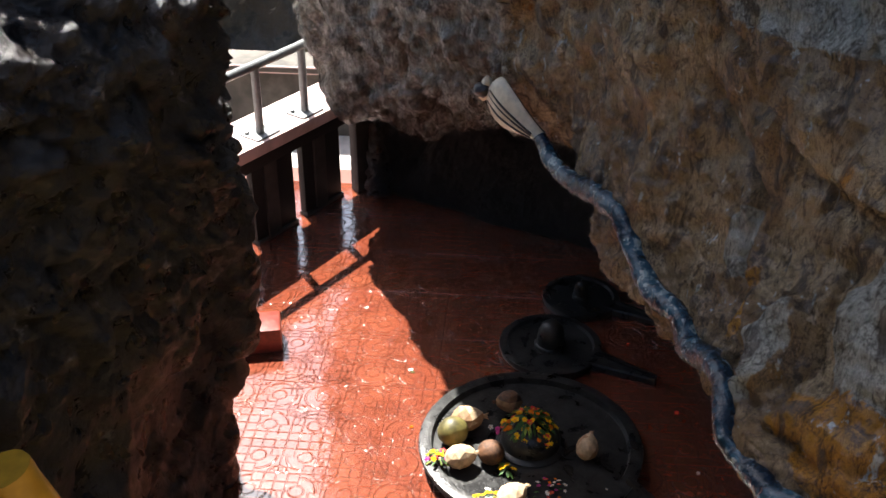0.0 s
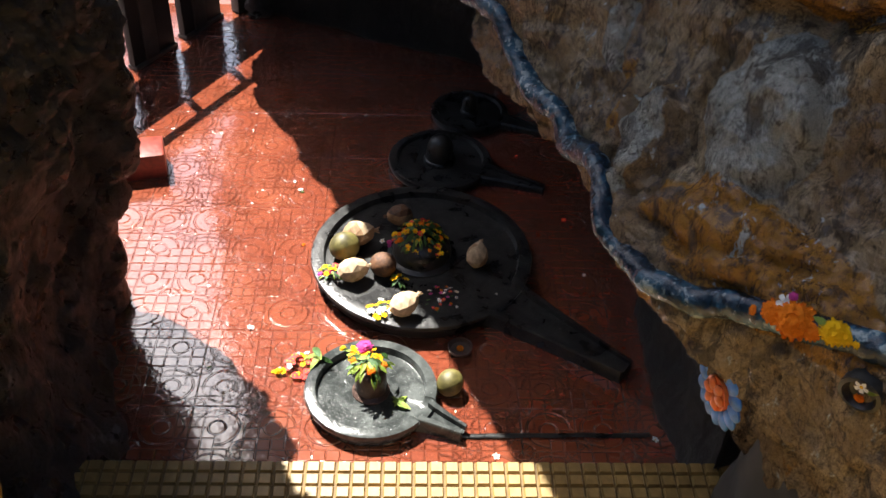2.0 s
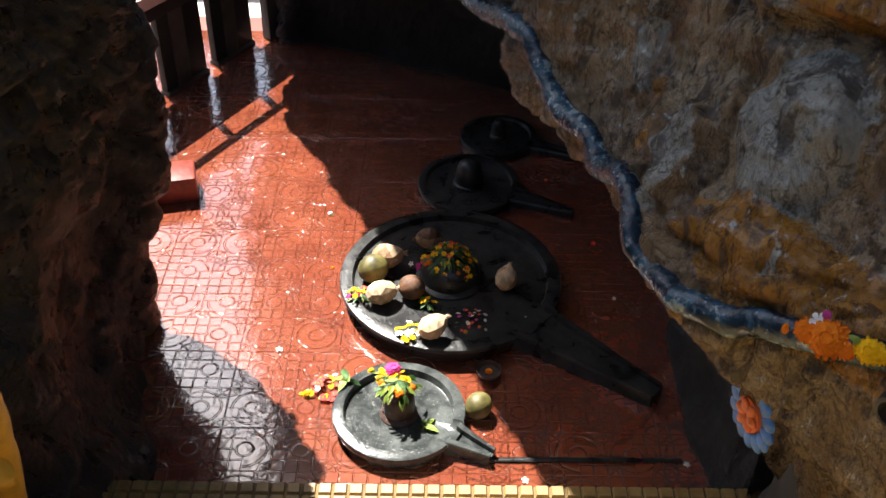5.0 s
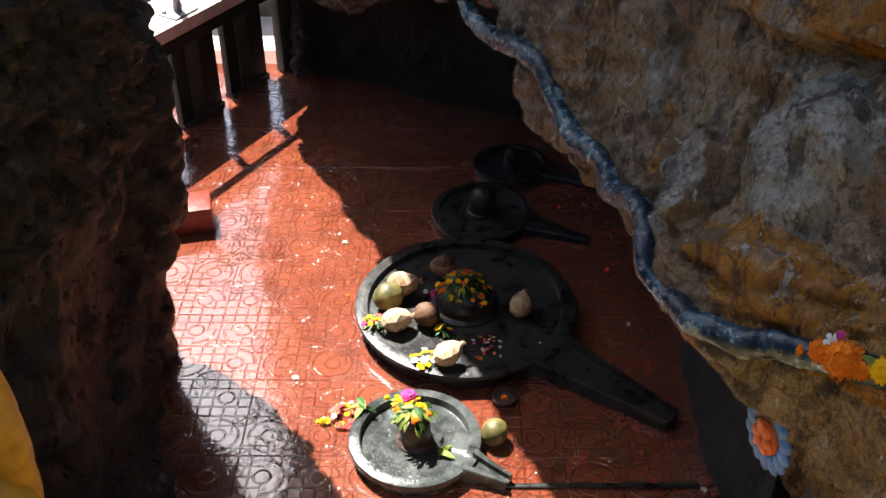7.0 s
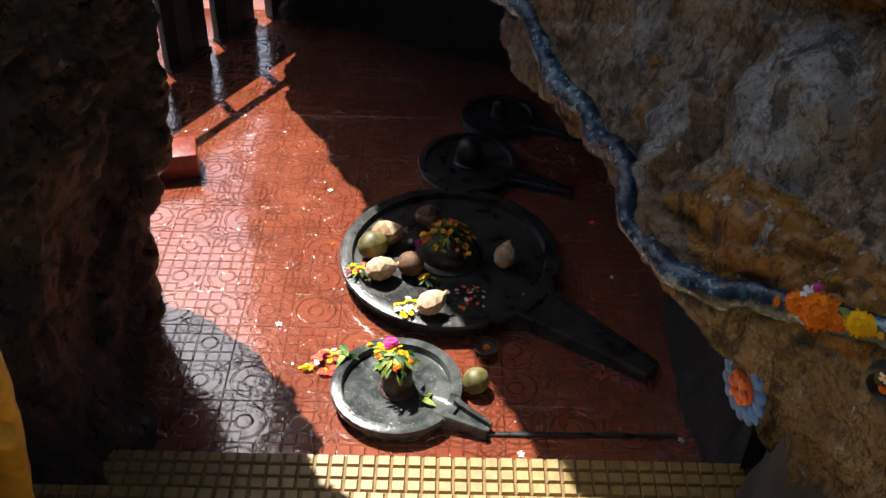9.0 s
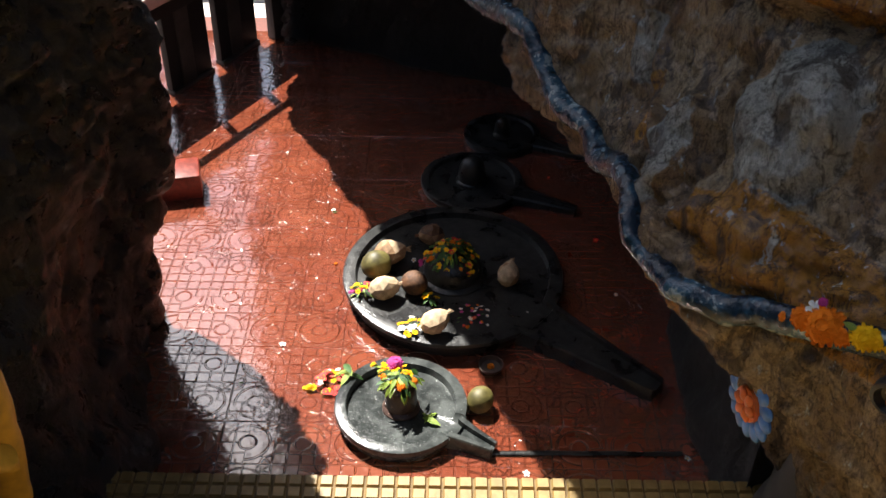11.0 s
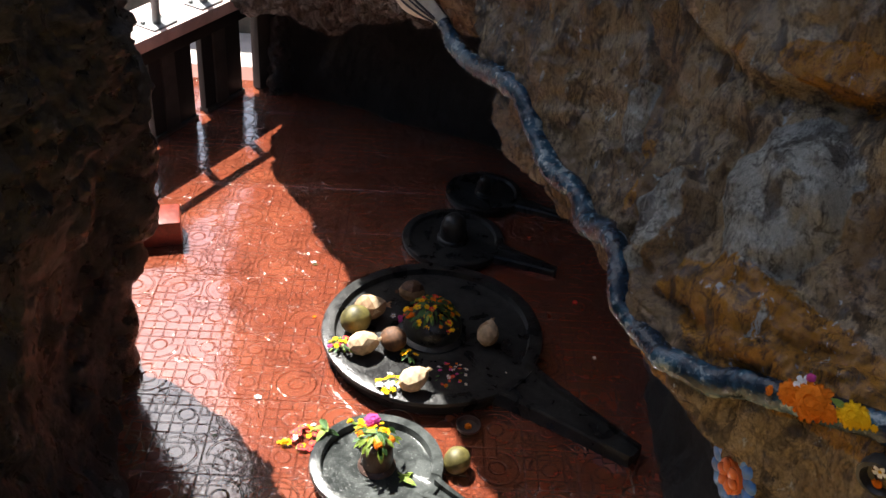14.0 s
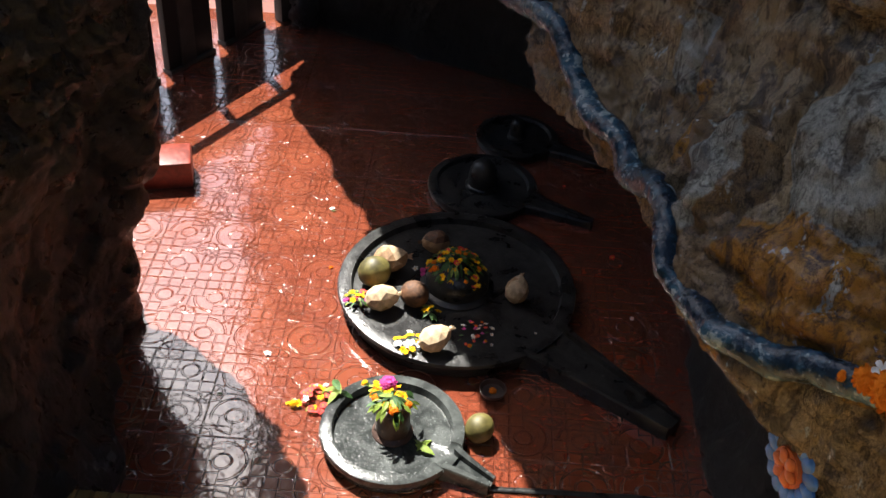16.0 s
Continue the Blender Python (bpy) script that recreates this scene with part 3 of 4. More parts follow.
for x in (0.085, -0.19, -0.62, -1.05):
    bm = bmesh.new()
    tube(bm, [(x, 0, 0), (x + 0.001, 0, 0.15), (x, 0, 0.285)], [0.017] * 3, 4, 14)
    part("rail_post", bm, STEEL, rail)
    bm = bmesh.new()
    box(bm, (0.13, 0.10, 0.008), (x, 0, 0.003), bevel=0.002)
    for dx in (-0.045, 0.045):
        box(bm, (0.014, 0.014, 0.012), (x + dx, 0.03, 0.012), bevel=0.003)
    part("base_plate", bm, STEEL, rail)

bm = bmesh.new()
box(bm, (2.4, 1.1, 0.3), (0, 0, -0.17))
terrace = shifted(part("terrace", bm, plain("sunlit_cement", (0.60, 0.55, 0.50), 0.7, 0.15, 12.0, 0.001), smooth=False),
                  pose(*(FOOT + OUT * 0.64 + RUN * -0.1), 0, 0, RUN_TURN))
tagged(terrace, "pale cement terrace outside the parapet", "terrace", kind="structure")
bm = bmesh.new()
# face coloured dark for its shaded side, top coloured pale for its lit one
box(bm, (2.6, 0.16, 0.95), (-1.4, 3.05, -0.15), bevel=0.01)
box(bm, (2.6, 0.22, 0.04), (-1.4, 3.05, 0.34), bevel=0.008, mat=1)
tagged(part("parapet_outer", bm, [plain("shaded_face_cement", (0.10, 0.09, 0.075), 0.8, 0.4, 14.0, 0.002), COPING]), "weathered low cement wall beyond the terrace, shade painted into its face", "wall", kind="structure")
rings = []
for x in (-7, -4, -2, -0.5, 1.5, 4.5):
    rings.append([(x, 6.0, -0.8), (x, 5.9, -0.1), (x, 6.1, 0.7), (x, 6.3, 1.6), (x, 6.8, 2.4), (x, 8, 2.5), (x, 8, -0.8)])
tagged(boulder("cliff", rings, 120, 60, raw_rock("cliff_rock", (0.05, 0.042, 0.034), (0.16, 0.13, 0.10), (0.14, 0.09, 0.05)), ((1.2, 0.3), (0.4, 0.12), (0.12, 0.03)), 2.2),
       "brown cliff face beyond the water", "cliff", kind="structure")

# rough stone jamb that closes the parapet
rings = []
for z, r in ((-0.1, 0.075), (0.1, 0.07), (0.3, 0.055), (0.6, 0.06)):
    rings.append([Vector((-0.09 + r * 0.8 * math.cos(a), 2.34 + r * math.sin(a), z)) for a in [i * math.pi / 4 for i in range(8)]])
tagged(boulder("rock_jamb", rings, 40, 32, RAW, ((0.08, 0.03), (0.03, 0.012)), 4.0), "rough grey stone jamb at the end of the parapet", "rock", kind="structure")
bm = bmesh.new()
box(bm, (0.13, 0.05, 0.5), (0, 0, 0.25), bevel=0.006)
tagged(shifted(part("end_panel", bm, GREYPANEL), pose(-0.165, 2.375, 0, 0, 0, 52)), "grey cement panel beside the stone jamb", "panel")

# red painted plinth behind the left rock
bm = bmesh.new()
box(bm, (0.24, 0.13, 0.10), (0, 0, 0.048), bevel=0.012)
tagged(shifted(part("plinth", bm, REDPAINT), pose(-0.40, 1.10, 0, 0, 0, 14)), "low red painted cement plinth against the rock", "plinth")


# ---- shrine stones ----
def stone_disc(bm, radius, inner, top, dish, spout_turn, gap, segments=96):
    """A round basin stone with a raised rim that opens towards the spout."""
    rows = ((0.0, dish), (inner * 0.5, dish), (inner, dish), (inner + 0.006, None), (radius - 0.012, None), (radius - 0.003, None), (radius, -0.012), (radius * 0.965, -0.03), (radius * 0.93, 0.0))
    rings = []
    for r, z in rows:
        ring = []
        for i in range(segments):
            a = 2 * math.pi * i / segments
            off = abs((a - spout_turn + math.pi) % (2 * math.pi) - math.pi) * (inner + radius) / 2
            open_k = max(0.0, min(1.0, (gap - off) / 0.012 + 0.5))
            high = top + (dish - top) * open_k
            zz = high if z is None else (top + z if z < 0 else z)
            if r == radius - 0.003:
                zz -= 0.003
            w = 1 + 0.004 * noise.noise(Vector((math.cos(a) * 2, math.sin(a) * 2, radius * 9)))
            ring.append(bm.verts.new((r * w * math.cos(a), r * w * math.sin(a), zz)))
        rings.append(ring)
    for a, b in zip(rings, rings[1:]):
        for i in range(segments):
            j = (i + 1) % segments
            if (a[i].co - a[j].co).length > 1e-6:
                bm.faces.new((a[i], b[i], b[j], a[j]))
            else:
                bm.faces.new((a[i], b[i], b[j]))
    bmesh.ops.remove_doubles(bm, verts=bm.verts, dist=1e-5)


def spout(bm, start, end, wide, narrow, top, dish, wall):
    rings = []
    for k in range(13):
        t = k / 12
        w = wide + (narrow - wide) * t ** 0.75
        x = start + (end - start) * t
        i = max(0.006, w - wall * (1 - 0.4 * t))
        high = top * (1 - 0.28 * t)
        low = dish * (1 - 0.30 * t)
        ring = [(-w * 0.96, 0), (-w, high - 0.006), (-w + 0.005, high), (-i, high), (-i * 0.9, low), (i * 0.9, low), (i, high), (w - 0.005, high), (w, high - 0.006), (w * 0.96, 0)]
        rings.append([bm.verts.new((x, y, z)) for y, z in ring])
    for a, b in zip(rings, rings[1:]):
        for i in range(10):
            j = (i + 1) % 10
            bm.faces.new((a[i], a[j], b[j], b[i]))
    bm.faces.new(rings[0][::-1])
    bm.faces.new(rings[-1])
    bmesh.ops.recalc_face_normals(bm, faces=bm.faces)


def shrine_stone(centre, tip, radius, inner, top, dish, wide, narrow, wall, dome, mat, label, dome_mat=None):
    way = Vector(tip) - Vector(centre)
    turn = math.atan2(way.y, way.x)
    thing = empty("yoni_stone", (*centre, 0), math.degrees(turn))
    bm = bmesh.new()
    stone_disc(bm, radius, inner, top, dish, 0.0, wide - wall * 0.6)
    part("basin", bm, mat, thing)
    bm = bmesh.new()
    spout(bm, radius * 0.90, way.length, wide, narrow, top * 0.94, dish, wall)
    part("spout", bm, mat, thing)
    r, h, kind = dome
    bm = bmesh.new()
    if kind == "dome":
        prof = [(r * 1.18, dish - 0.005), (r * 1.18, dish + 0.006), (r * 1.08, dish + 0.012), (r, dish + 0.014), (r * 1.0, dish + h * 0.35), (r * 0.93, dish + h * 0.6), (r * 0.75, dish + h * 0.82), (r * 0.45, dish + h * 0.96), (0, dish + h)]
    else:
        prof = [(r * 1.25, dish - 0.005), (r * 1.22, dish + 0.004), (r * 0.98, dish + 0.012), (r * 1.04, dish + h * 0.4), (r * 1.0, dish + h * 0.75), (r * 0.85, dish + h * 0.92), (r * 0.5, dish + h), (0, dish + h * 1.02)]
    lathe(bm, prof, 40)
    part("lingam", bm, dome_mat or mat, thing)
    tagged(thing, label, "shrine stone", "carved shrine stones")
    return thing


shrine_stone((0.628, 0.602), (1.215, 0.125), 0.352, 0.305, 0.064, 0.046, 0.096, 0.036, 0.022, (0.094, 0.085, "dome"), STONE,
             "large round black stone basin with a long spout, strewn with offerings")
shrine_stone((0.487, 0.035), (0.742, -0.103), 0.186, 0.148, 0.050, 0.030, 0.048, 0.022, 0.022, (0.043, 0.085, "post"), SLATE,
             "small worn grey slate basin with a short spout", black_stone("dark_lingam", (0.05, 0.03, 0.025), (0.13, 0.08, 0.06), 0.35))
shrine_stone((0.695, 1.165), (1.06, 1.01), 0.187, 0.152, 0.036, 0.024, 0.050, 0.018, 0.022, (0.050, 0.105, "dome"), STONE,
             "black stone basin with an egg-shaped dome in the shade")
shrine_stone((0.815, 1.50), (1.14, 1.36), 0.15, 0.12, 0.030, 0.020, 0.04, 0.016, 0.018, (0.030, 0.075, "dome"), STONE,
             "smaller black stone basin at the back of the hollow")

bm = bmesh.new()
tube(bm, [(0.735, -0.102, 0.004), (0.95, -0.10, 0.006), (1.25, -0.095, 0.004)], [0.008, 0.008, 0.008], 20, 10, flat=0.4, lump=0.002)
tagged(part("drain_ridge", bm, STONE), "low black cement ridge leading from the spout", "drain")


# ---- coconuts ----
def coconut(place, size, turn, tilt, mats, seed, label, tuft=True):
    """A husked coconut with flat cut facets and a pointed tuft, or a round nut."""
    thing = empty("coconut", place, turn)
    bm = bmesh.new()
    made = bmesh.ops.create_icosphere(bm, subdivisions=3 if not tuft else 2, radius=1.0)["verts"]
    for v in made:
        k = 1 + (0.10 if tuft else 0.03) * noise.noise(v.co * 1.6 + Vector((seed, 0, seed)))
        point = 1 - 0.28 * max(0.0, v.co.x) if tuft else 1.0
        v.co = pose(0, 0, 0, 0, tilt, 0) @ Vector((v.co.x * size[0] * k, v.co.y * size[1] * k * point, v.co.z * size[2] * k * point))
    if tuft:
        for f in bm.faces:
            f.material_index = 1 if len(mats) > 1 and noise.noise(f.calc_center_median() * 14 + Vector((seed, 0, 0))) > 0.12 else 0
    part("husk", bm, mats, thing, smooth=not tuft)
    if tuft:
        bm = bmesh.new()
        rnd = random.Random(seed)
        end = pose(0, 0, 0, 0, tilt, 0) @ Vector((size[0] * 0.93, 0, 0))
        for _ in range(9):
            a = Vector((rnd.uniform(0.6, 1), rnd.uniform(-0.5, 0.5), rnd.uniform(-0.4, 0.5))) * size[0] * 0.35
            tube(bm, [end * 0.85, end + a * 0.4, end + a], [0.004, 0.003, 0.0008], 4, 5)
        part("tuft", bm, mats[0], thing)
    return tagged(thing, label, "coconut", "coconut offerings")


coconut((0.385, 0.588, 0.092), (0.050, 0.046, 0.046), 35, -8, [GREENHUSK], 3, "yellow-green coconut with a smooth rind on the black basin", False)
coconut((0.425, 0.655, 0.090), (0.055, 0.045, 0.044), 10, -6, [HUSK, PALEHUSK], 5, "half-husked brown coconut resting on the black basin")
coconut((0.418, 0.482, 0.086), (0.052, 0.040, 0.039), 20, -4, [PALEHUSK, HUSK], 7, "pale cleanly cut coconut beside blossoms")
coconut((0.578, 0.318, 0.100), (0.050, 0.039, 0.037), 40, -10, [PALEHUSK], 9, "pale cut coconut on the rim of the black basin")
coconut((0.803, 0.560, 0.086), (0.045, 0.036, 0.040), 75, -30, [HUSK, PALEHUSK], 12, "tan faceted coconut in the shaded half of the basin")
coconut((0.555, 0.758, 0.085), (0.046, 0.040, 0.039), 200, -8, [BROWNNUT, HUSK], 14, "brown coconut beside the flower-covered dome")
coconut((0.508, 0.510, 0.084), (0.043, 0.040, 0.039), 150, 0, [BROWNNUT], 16, "round dark brown coconut shell", False)
coconut((0.708, 0.062, 0.037), (0.041, 0.037, 0.037), 60, -12, [GREENHUSK, HUSK], 18, "greenish coconut standing on the red floor", False)

# ---- clay lamp ----
lamp = empty("clay_lamp", (0.742, 0.218, 0))
bm = bmesh.new()
lathe(bm, [(0, 0.0), (0.022, 0.0), (0.034, 0.012), (0.037, 0.024), (0.034, 0.024), (0.028, 0.013), (0, 0.010)], 32)
part("bowl", bm, CLAY, lamp)
bm = bmesh.new()
ball(bm, (0.010, 0.010, 0.006), pose(0, 0, 0.015), 1, 0.4)
part("offering", bm, MARIGOLD, lamp, "orange petal in the bowl")
tagged(lamp, "small dark clay lamp bowl on the red floor", "lamp")


# ---- flowers and leaves ----
def marigold_mesh(name, mat, layers=5):
    bm = bmesh.new()
    rnd = random.Random(4)
    for layer in range(layers):
        lift = 0.1 + 0.9 * layer / (layers - 1)
        count = 15 - 2 * layer
        for k in range(count):
            a = 2 * math.pi * (k + 0.5 * (layer % 2)) / count + rnd.uniform(-0.12, 0.12)
            r0, r1 = 0.15, (1.0 - 0.72 * lift ** 1.5) * rnd.uniform(0.9, 1.05)
            z0, z1 = 0.1 + 0.25 * lift, 0.12 + 0.62 * lift + rnd.uniform(-0.06, 0.06)
            side = Vector((-math.sin(a), math.cos(a), 0)) * (0.19 - 0.06 * lift)
            out = Vector((math.cos(a), math.sin(a), 0))
            mid = out * (r0 + r1) * 0.55 + Vector((0, 0, z1 * 0.95))
            vs = [bm.verts.new(q) for q in (out * r0 + Vector((0, 0, z0)), mid + side, out * r1 + side * 0.5 + Vector((0, 0, z1)), out * r1 * 1.03 + Vector((0, 0, z1 - 0.08)), out * r1 - side * 0.5 + Vector((0, 0, z1)), mid - side)]
            bm.faces.new(vs)
    ball(bm, (0.72, 0.72, 0.42), pose(0, 0, 0.22), 1, 0.3, 6, 12, 8)
    me = bpy.data.meshes.new(name)
    bm.to_mesh(me)
    bm.free()
    me.materials.append(mat)
    return me


def blossom_mesh(name, mat, heart, petals=6):
    bm = bmesh.new()
    for k in range(petals):
        a = 2 * math.pi * k / petals
        out, side = Vector((math.cos(a), math.sin(a), 0)), Vector((-math.sin(a), math.cos(a), 0))
        rows = []
        for t, w, z in ((0.1, 0.10, 0.12), (0.5, 0.32, 0.26), (0.85, 0.34, 0.30), (1.05, 0.14, 0.22)):
            rows.append([bm.verts.new(out * t + side * w * q + Vector((0, 0, z + 0.12 * q * q))) for q in (-1, 0, 1)])
        for p, q in zip(rows, rows[1:]):
            for i in (0, 1):
                bm.faces.new((p[i], q[i], q[i + 1], p[i + 1]))
    ball(bm, (0.26, 0.26, 0.2), pose(0, 0, 0.2), 0, 0.2, 6, 10, 6, mat=1)
    me = bpy.data.meshes.new(name)
    bm.to_mesh(me)
    bm.free()
    me.materials.append(mat)
    me.materials.append(heart)
    me.polygons.foreach_set("use_smooth", [True] * len(me.polygons))
    return me


def leaf_mesh(name, mat):
    bm = bmesh.new()
    rows = []
    for t, w in ((0, 0.03), (0.2, 0.24), (0.45, 0.34), (0.7, 0.25), (0.9, 0.1), (1.0, 0.01)):
        z = 0.25 * math.sin(t * 2.6)
        rows.append([bm.verts.new((t * 2 - 1, w * q, z + 0.22 * w * abs(q))) for q in (-1, 0, 1)])
    for p, q in zip(rows, rows[1:]):
        for i in (0, 1):
            bm.faces.new((p[i], p[i + 1], q[i + 1], q[i]))
    top = list(bm.faces)
    bmesh.ops.solidify(bm, geom=top, thickness=0.02)
    me = bpy.data.meshes.new(name)
    bm.to_mesh(me)
    bm.free()
    me.materials.append(mat)
    me.polygons.foreach_set("use_smooth", [True] * len(me.polygons))
    return me


BLOOMS = {
    "orange": ("marigold", marigold_mesh("marigold", MARIGOLD)),
    "gold": ("marigold", marigold_mesh("marigold", MARIYELLOW)),
    "yellow": ("blossom", blossom_mesh("blossom", MARIYELLOW, MARIGOLD)),
    "white": ("blossom", blossom_mesh("blossom", WHITEPETAL, MARIYELLOW, 5)),
    "red": ("blossom", blossom_mesh("blossom", REDPETAL, MARIYELLOW, 7)),
    "pink": ("marigold", marigold_mesh("rose", MAGENTA)),
    "leaf": ("leaf", leaf_mesh("leaf", LEAF)),
    "lime": ("leaf", leaf_mesh("leaf", LIME)),
}


def bloom(kind, place, size, turn, parent=None):
    name, me = BLOOMS[kind]
    ob = new(name, me)
    ob.parent = parent
    ob.matrix_basis = pose(*place, *turn) @ Matrix.Diagonal((size, size, size, 1))
    return ob


def heap(place, spread, height, kinds, count, size, seed, label, category="flowers"):
    """A heap of blossoms and leaves over a dome or on a flat place."""
    thing = empty("flower_offering", place)
    rnd = random.Random(seed)
    for k in range(count):
        r, a = spread * math.sqrt(rnd.random()), rnd.uniform(0, 6.283)
        z = height * (1 - (r / spread) ** 2) + rnd.uniform(0, 0.006)
        kind = kinds[k % len(kinds)]
        s = size * rnd.uniform(0.75, 1.2) * (1.35 if kind in ("leaf", "lime") else 1)
        tip = 50 * r / spread if height > 0.02 else 18
        bloom(kind, (r * math.cos(a), r * math.sin(a), z), s, (rnd.uniform(-25, 25), tip * rnd.uniform(0.5, 1.2), math.degrees(a)), thing)
    return tagged(thing, label, category, "flower offerings")


heap((0.622, 0.612, 0.108), 0.080, 0.045, ("leaf", "leaf", "yellow", "leaf", "leaf", "leaf", "yellow", "leaf", "leaf", "lime", "leaf", "orange", "leaf", "leaf", "red"), 190, 0.0105, 11, "heap of leaves and marigolds on the black dome")
heap((0.672, 0.560, 0.085), 0.035, 0.02, ("orange", "yellow", "red", "leaf", "yellow"), 22, 0.0095, 12, "orange blossoms slipping off the black dome")
heap((0.480, 0.045, 0.112), 0.062, 0.030, ("lime", "leaf", "lime", "leaf", "lime", "yellow", "leaf", "lime", "leaf", "orange"), 60, 0.0135, 13, "fresh leaves and blossoms crowning the small lingam")
heap((0.425, 0.115, 0.088), 0.030, 0.01, ("yellow", "gold", "lime"), 14, 0.0105, 23, "yellow blossoms behind the small lingam")
heap((0.470, 0.088, 0.140), 0.008, 0.004, ("pink",), 1, 0.021, 14, "single magenta rose on the leaves")
heap((0.288, 0.150, 0.004), 0.050, 0.012, ("red", "red", "yellow", "white", "red", "red", "lime"), 44, 0.0085, 15, "red and yellow blossoms spilled on the red floor")
heap((0.222, 0.130, 0.002), 0.018, 0.004, ("yellow", "white", "gold"), 3, 0.012, 25, "loose yellow and white blossoms on the floor")
heap((0.338, 0.135, 0.048), 0.026, 0.008, ("lime", "lime", "leaf"), 6, 0.02, 16, "green leaves on the rim of the slate basin")
heap((0.350, 0.478, 0.068), 0.040, 0.012, ("lime", "yellow", "leaf", "lime", "red", "leaf", "yellow", "pink"), 44, 0.0088, 17, "mixed blossoms and leaves on the basin rim")
heap((0.508, 0.325, 0.066), 0.042, 0.012, ("white", "yellow", "yellow", "white", "leaf"), 32, 0.0085, 18, "white and yellow blossoms on the basin rim")
heap((0.555, 0.470, 0.050), 0.028, 0.012, ("leaf", "leaf", "lime", "yellow"), 14, 0.011, 19, "green sprigs beside the dome")
heap((0.695, 0.395, 0.048), 0.058, 0.004, ("orange", "white", "pink", "leaf", "white", "red"), 30, 0.0065, 20, "scattered petals in the shaded basin")
heap((0.528, 0.665, 0.048), 0.030, 0.003, ("pink", "white", "leaf"), 4, 0.010, 21, "few magenta petals in the basin")
heap((0.562, -0.018, 0.030), 0.016, 0.003, ("lime", "lime"), 3, 0.018, 22, "green leaf tips lying in the slate basin")

for kind, x, y, size in (("white", 0.205, 1.000, 0.013), ("leaf", 0.212, 0.988, 0.012), ("white", 0.117, 0.308, 0.015), ("orange", 0.241, 0.700, 0.010), ("lime", 0.909, 0.846, 0.013), ("lime", 1.010, 0.262, 0.017),
                         ("lime", 1.114, 0.188, 0.016), ("red", 1.116, 0.850, 0.012), ("white", 1.151, 0.565, 0.009), ("white", 1.262, -0.110, 0.014), ("red", 1.141, -0.098, 0.013), ("white", 0.826, -0.170, 0.014),
                         ("leaf", 0.02, 0.145, 0.012), ("yellow", 0.205, 0.130, 0.010), ("white", 0.855, 0.40, 0.006), ("lime", 0.86, -0.19, 0.008), ("red", 0.98, 1.23, 0.008)):
    lift = 0.066 if kind == "white" and y == 0.40 else 0.001
    ob = bloom(kind, (x, y, lift), size * 0.72, (12, 8, (x * 900) % 360))
    word = {"white": "small white fallen blossom on the tiles", "leaf": "small dark green fallen leaf on the tiles", "lime": "small light green fallen leaf on the tiles",
            "orange": "small orange fallen marigold on the tiles", "red": "small red fallen blossom on the tiles", "yellow": "small yellow fallen blossom on the tiles"}[kind]
    tagged(ob, word, "flower" if kind not in ("leaf", "lime") else "leaf", "fallen flowers")

# ---- snake relief along the boulder ----
from mathutils.bvhtree import BVHTree
rock = BVHTree.FromPolygons([v.co for v in bpy.data.objects["rock_wall_1"].data.vertices], [p.vertices for p in bpy.data.objects["rock_wall_1"].data.polygons])


def on_rock(s, z, proud=0.0):
    """The place on the boulder's face at a run along the wall and a height, and the way out of the rock."""
    hit, normal, _, _ = rock.ray_cast(wall_point(s, -0.8, z), WALL_N)
    if hit is None:
        hit, normal = wall_point(s, 0.2, z), -WALL_N
    return hit + normal * proud, normal


bm = bmesh.new()
route = ((1.66, 1.00), (1.57, 0.965), (1.44, 0.965), (1.30, 1.005), (1.175, 1.008), (1.10, 0.976), (1.043, 0.936), (0.957, 0.916), (0.85, 0.925), (0.757, 0.895), (0.645, 0.942), (0.564, 0.942), (0.50, 0.904),
         (0.446, 0.887), (0.378, 0.887), (0.306, 0.899), (0.225, 0.912), (0.153, 0.941), (0.079, 0.973), (0.0, 1.003), (-0.058, 1.018), (-0.15, 1.04), (-0.25, 1.05))
thick = (0.020, 0.025, 0.026, 0.031, 0.029, 0.026, 0.025, 0.030, 0.024, 0.029, 0.028, 0.026, 0.023, 0.024, 0.026, 0.027, 0.028, 0.028, 0.027, 0.026, 0.024, 0.022, 0.018)
body = [on_rock(s, z, 0.006)[0] for s, z in route]
body = [p - WALL_N * max(0.0, (p - WALL_O).dot(WALL_N) - 0.29) for p in body]
for _ in range(2):
    depth = [(p - WALL_O).dot(WALL_N) for p in body]
    body = [p + WALL_N * (min(d, (depth[max(k - 1, 0)] + depth[min(k + 1, len(depth) - 1)] + d) / 3) - d) for k, (p, d) in enumerate(zip(body, depth))]
tube(bm, body, thick, 300, 18, lump=0.006)
# spread hood with a pale front
neck, top = Vector(body[0]), wall_point(1.88, 0.26, 1.07)
axis = (top - neck)
side = axis.cross(-WALL_N).normalized()
front = axis.cross(side).normalized()
rows = []
for k in range(25):
    t = k / 24
    wide = 0.012 + 0.062 * math.sin(math.pi * min(1, t * 0.62 + 0.02)) ** 1.3 * (1 if t < 0.8 else math.sqrt(max(0.0, 1 - ((t - 0.8) / 0.22) ** 2)))
    c = neck + axis * t - WALL_N * (0.03 * math.sin(t * math.pi * 0.8))
    row = []
    for i in range(20):
        a = 2 * math.pi * i / 20
        row.append(bm.verts.new(c + side * wide * math.cos(a) + WALL_N * (0.020 * math.sin(a) + 0.012 * math.cos(a) ** 2)))
    rows.append(row)
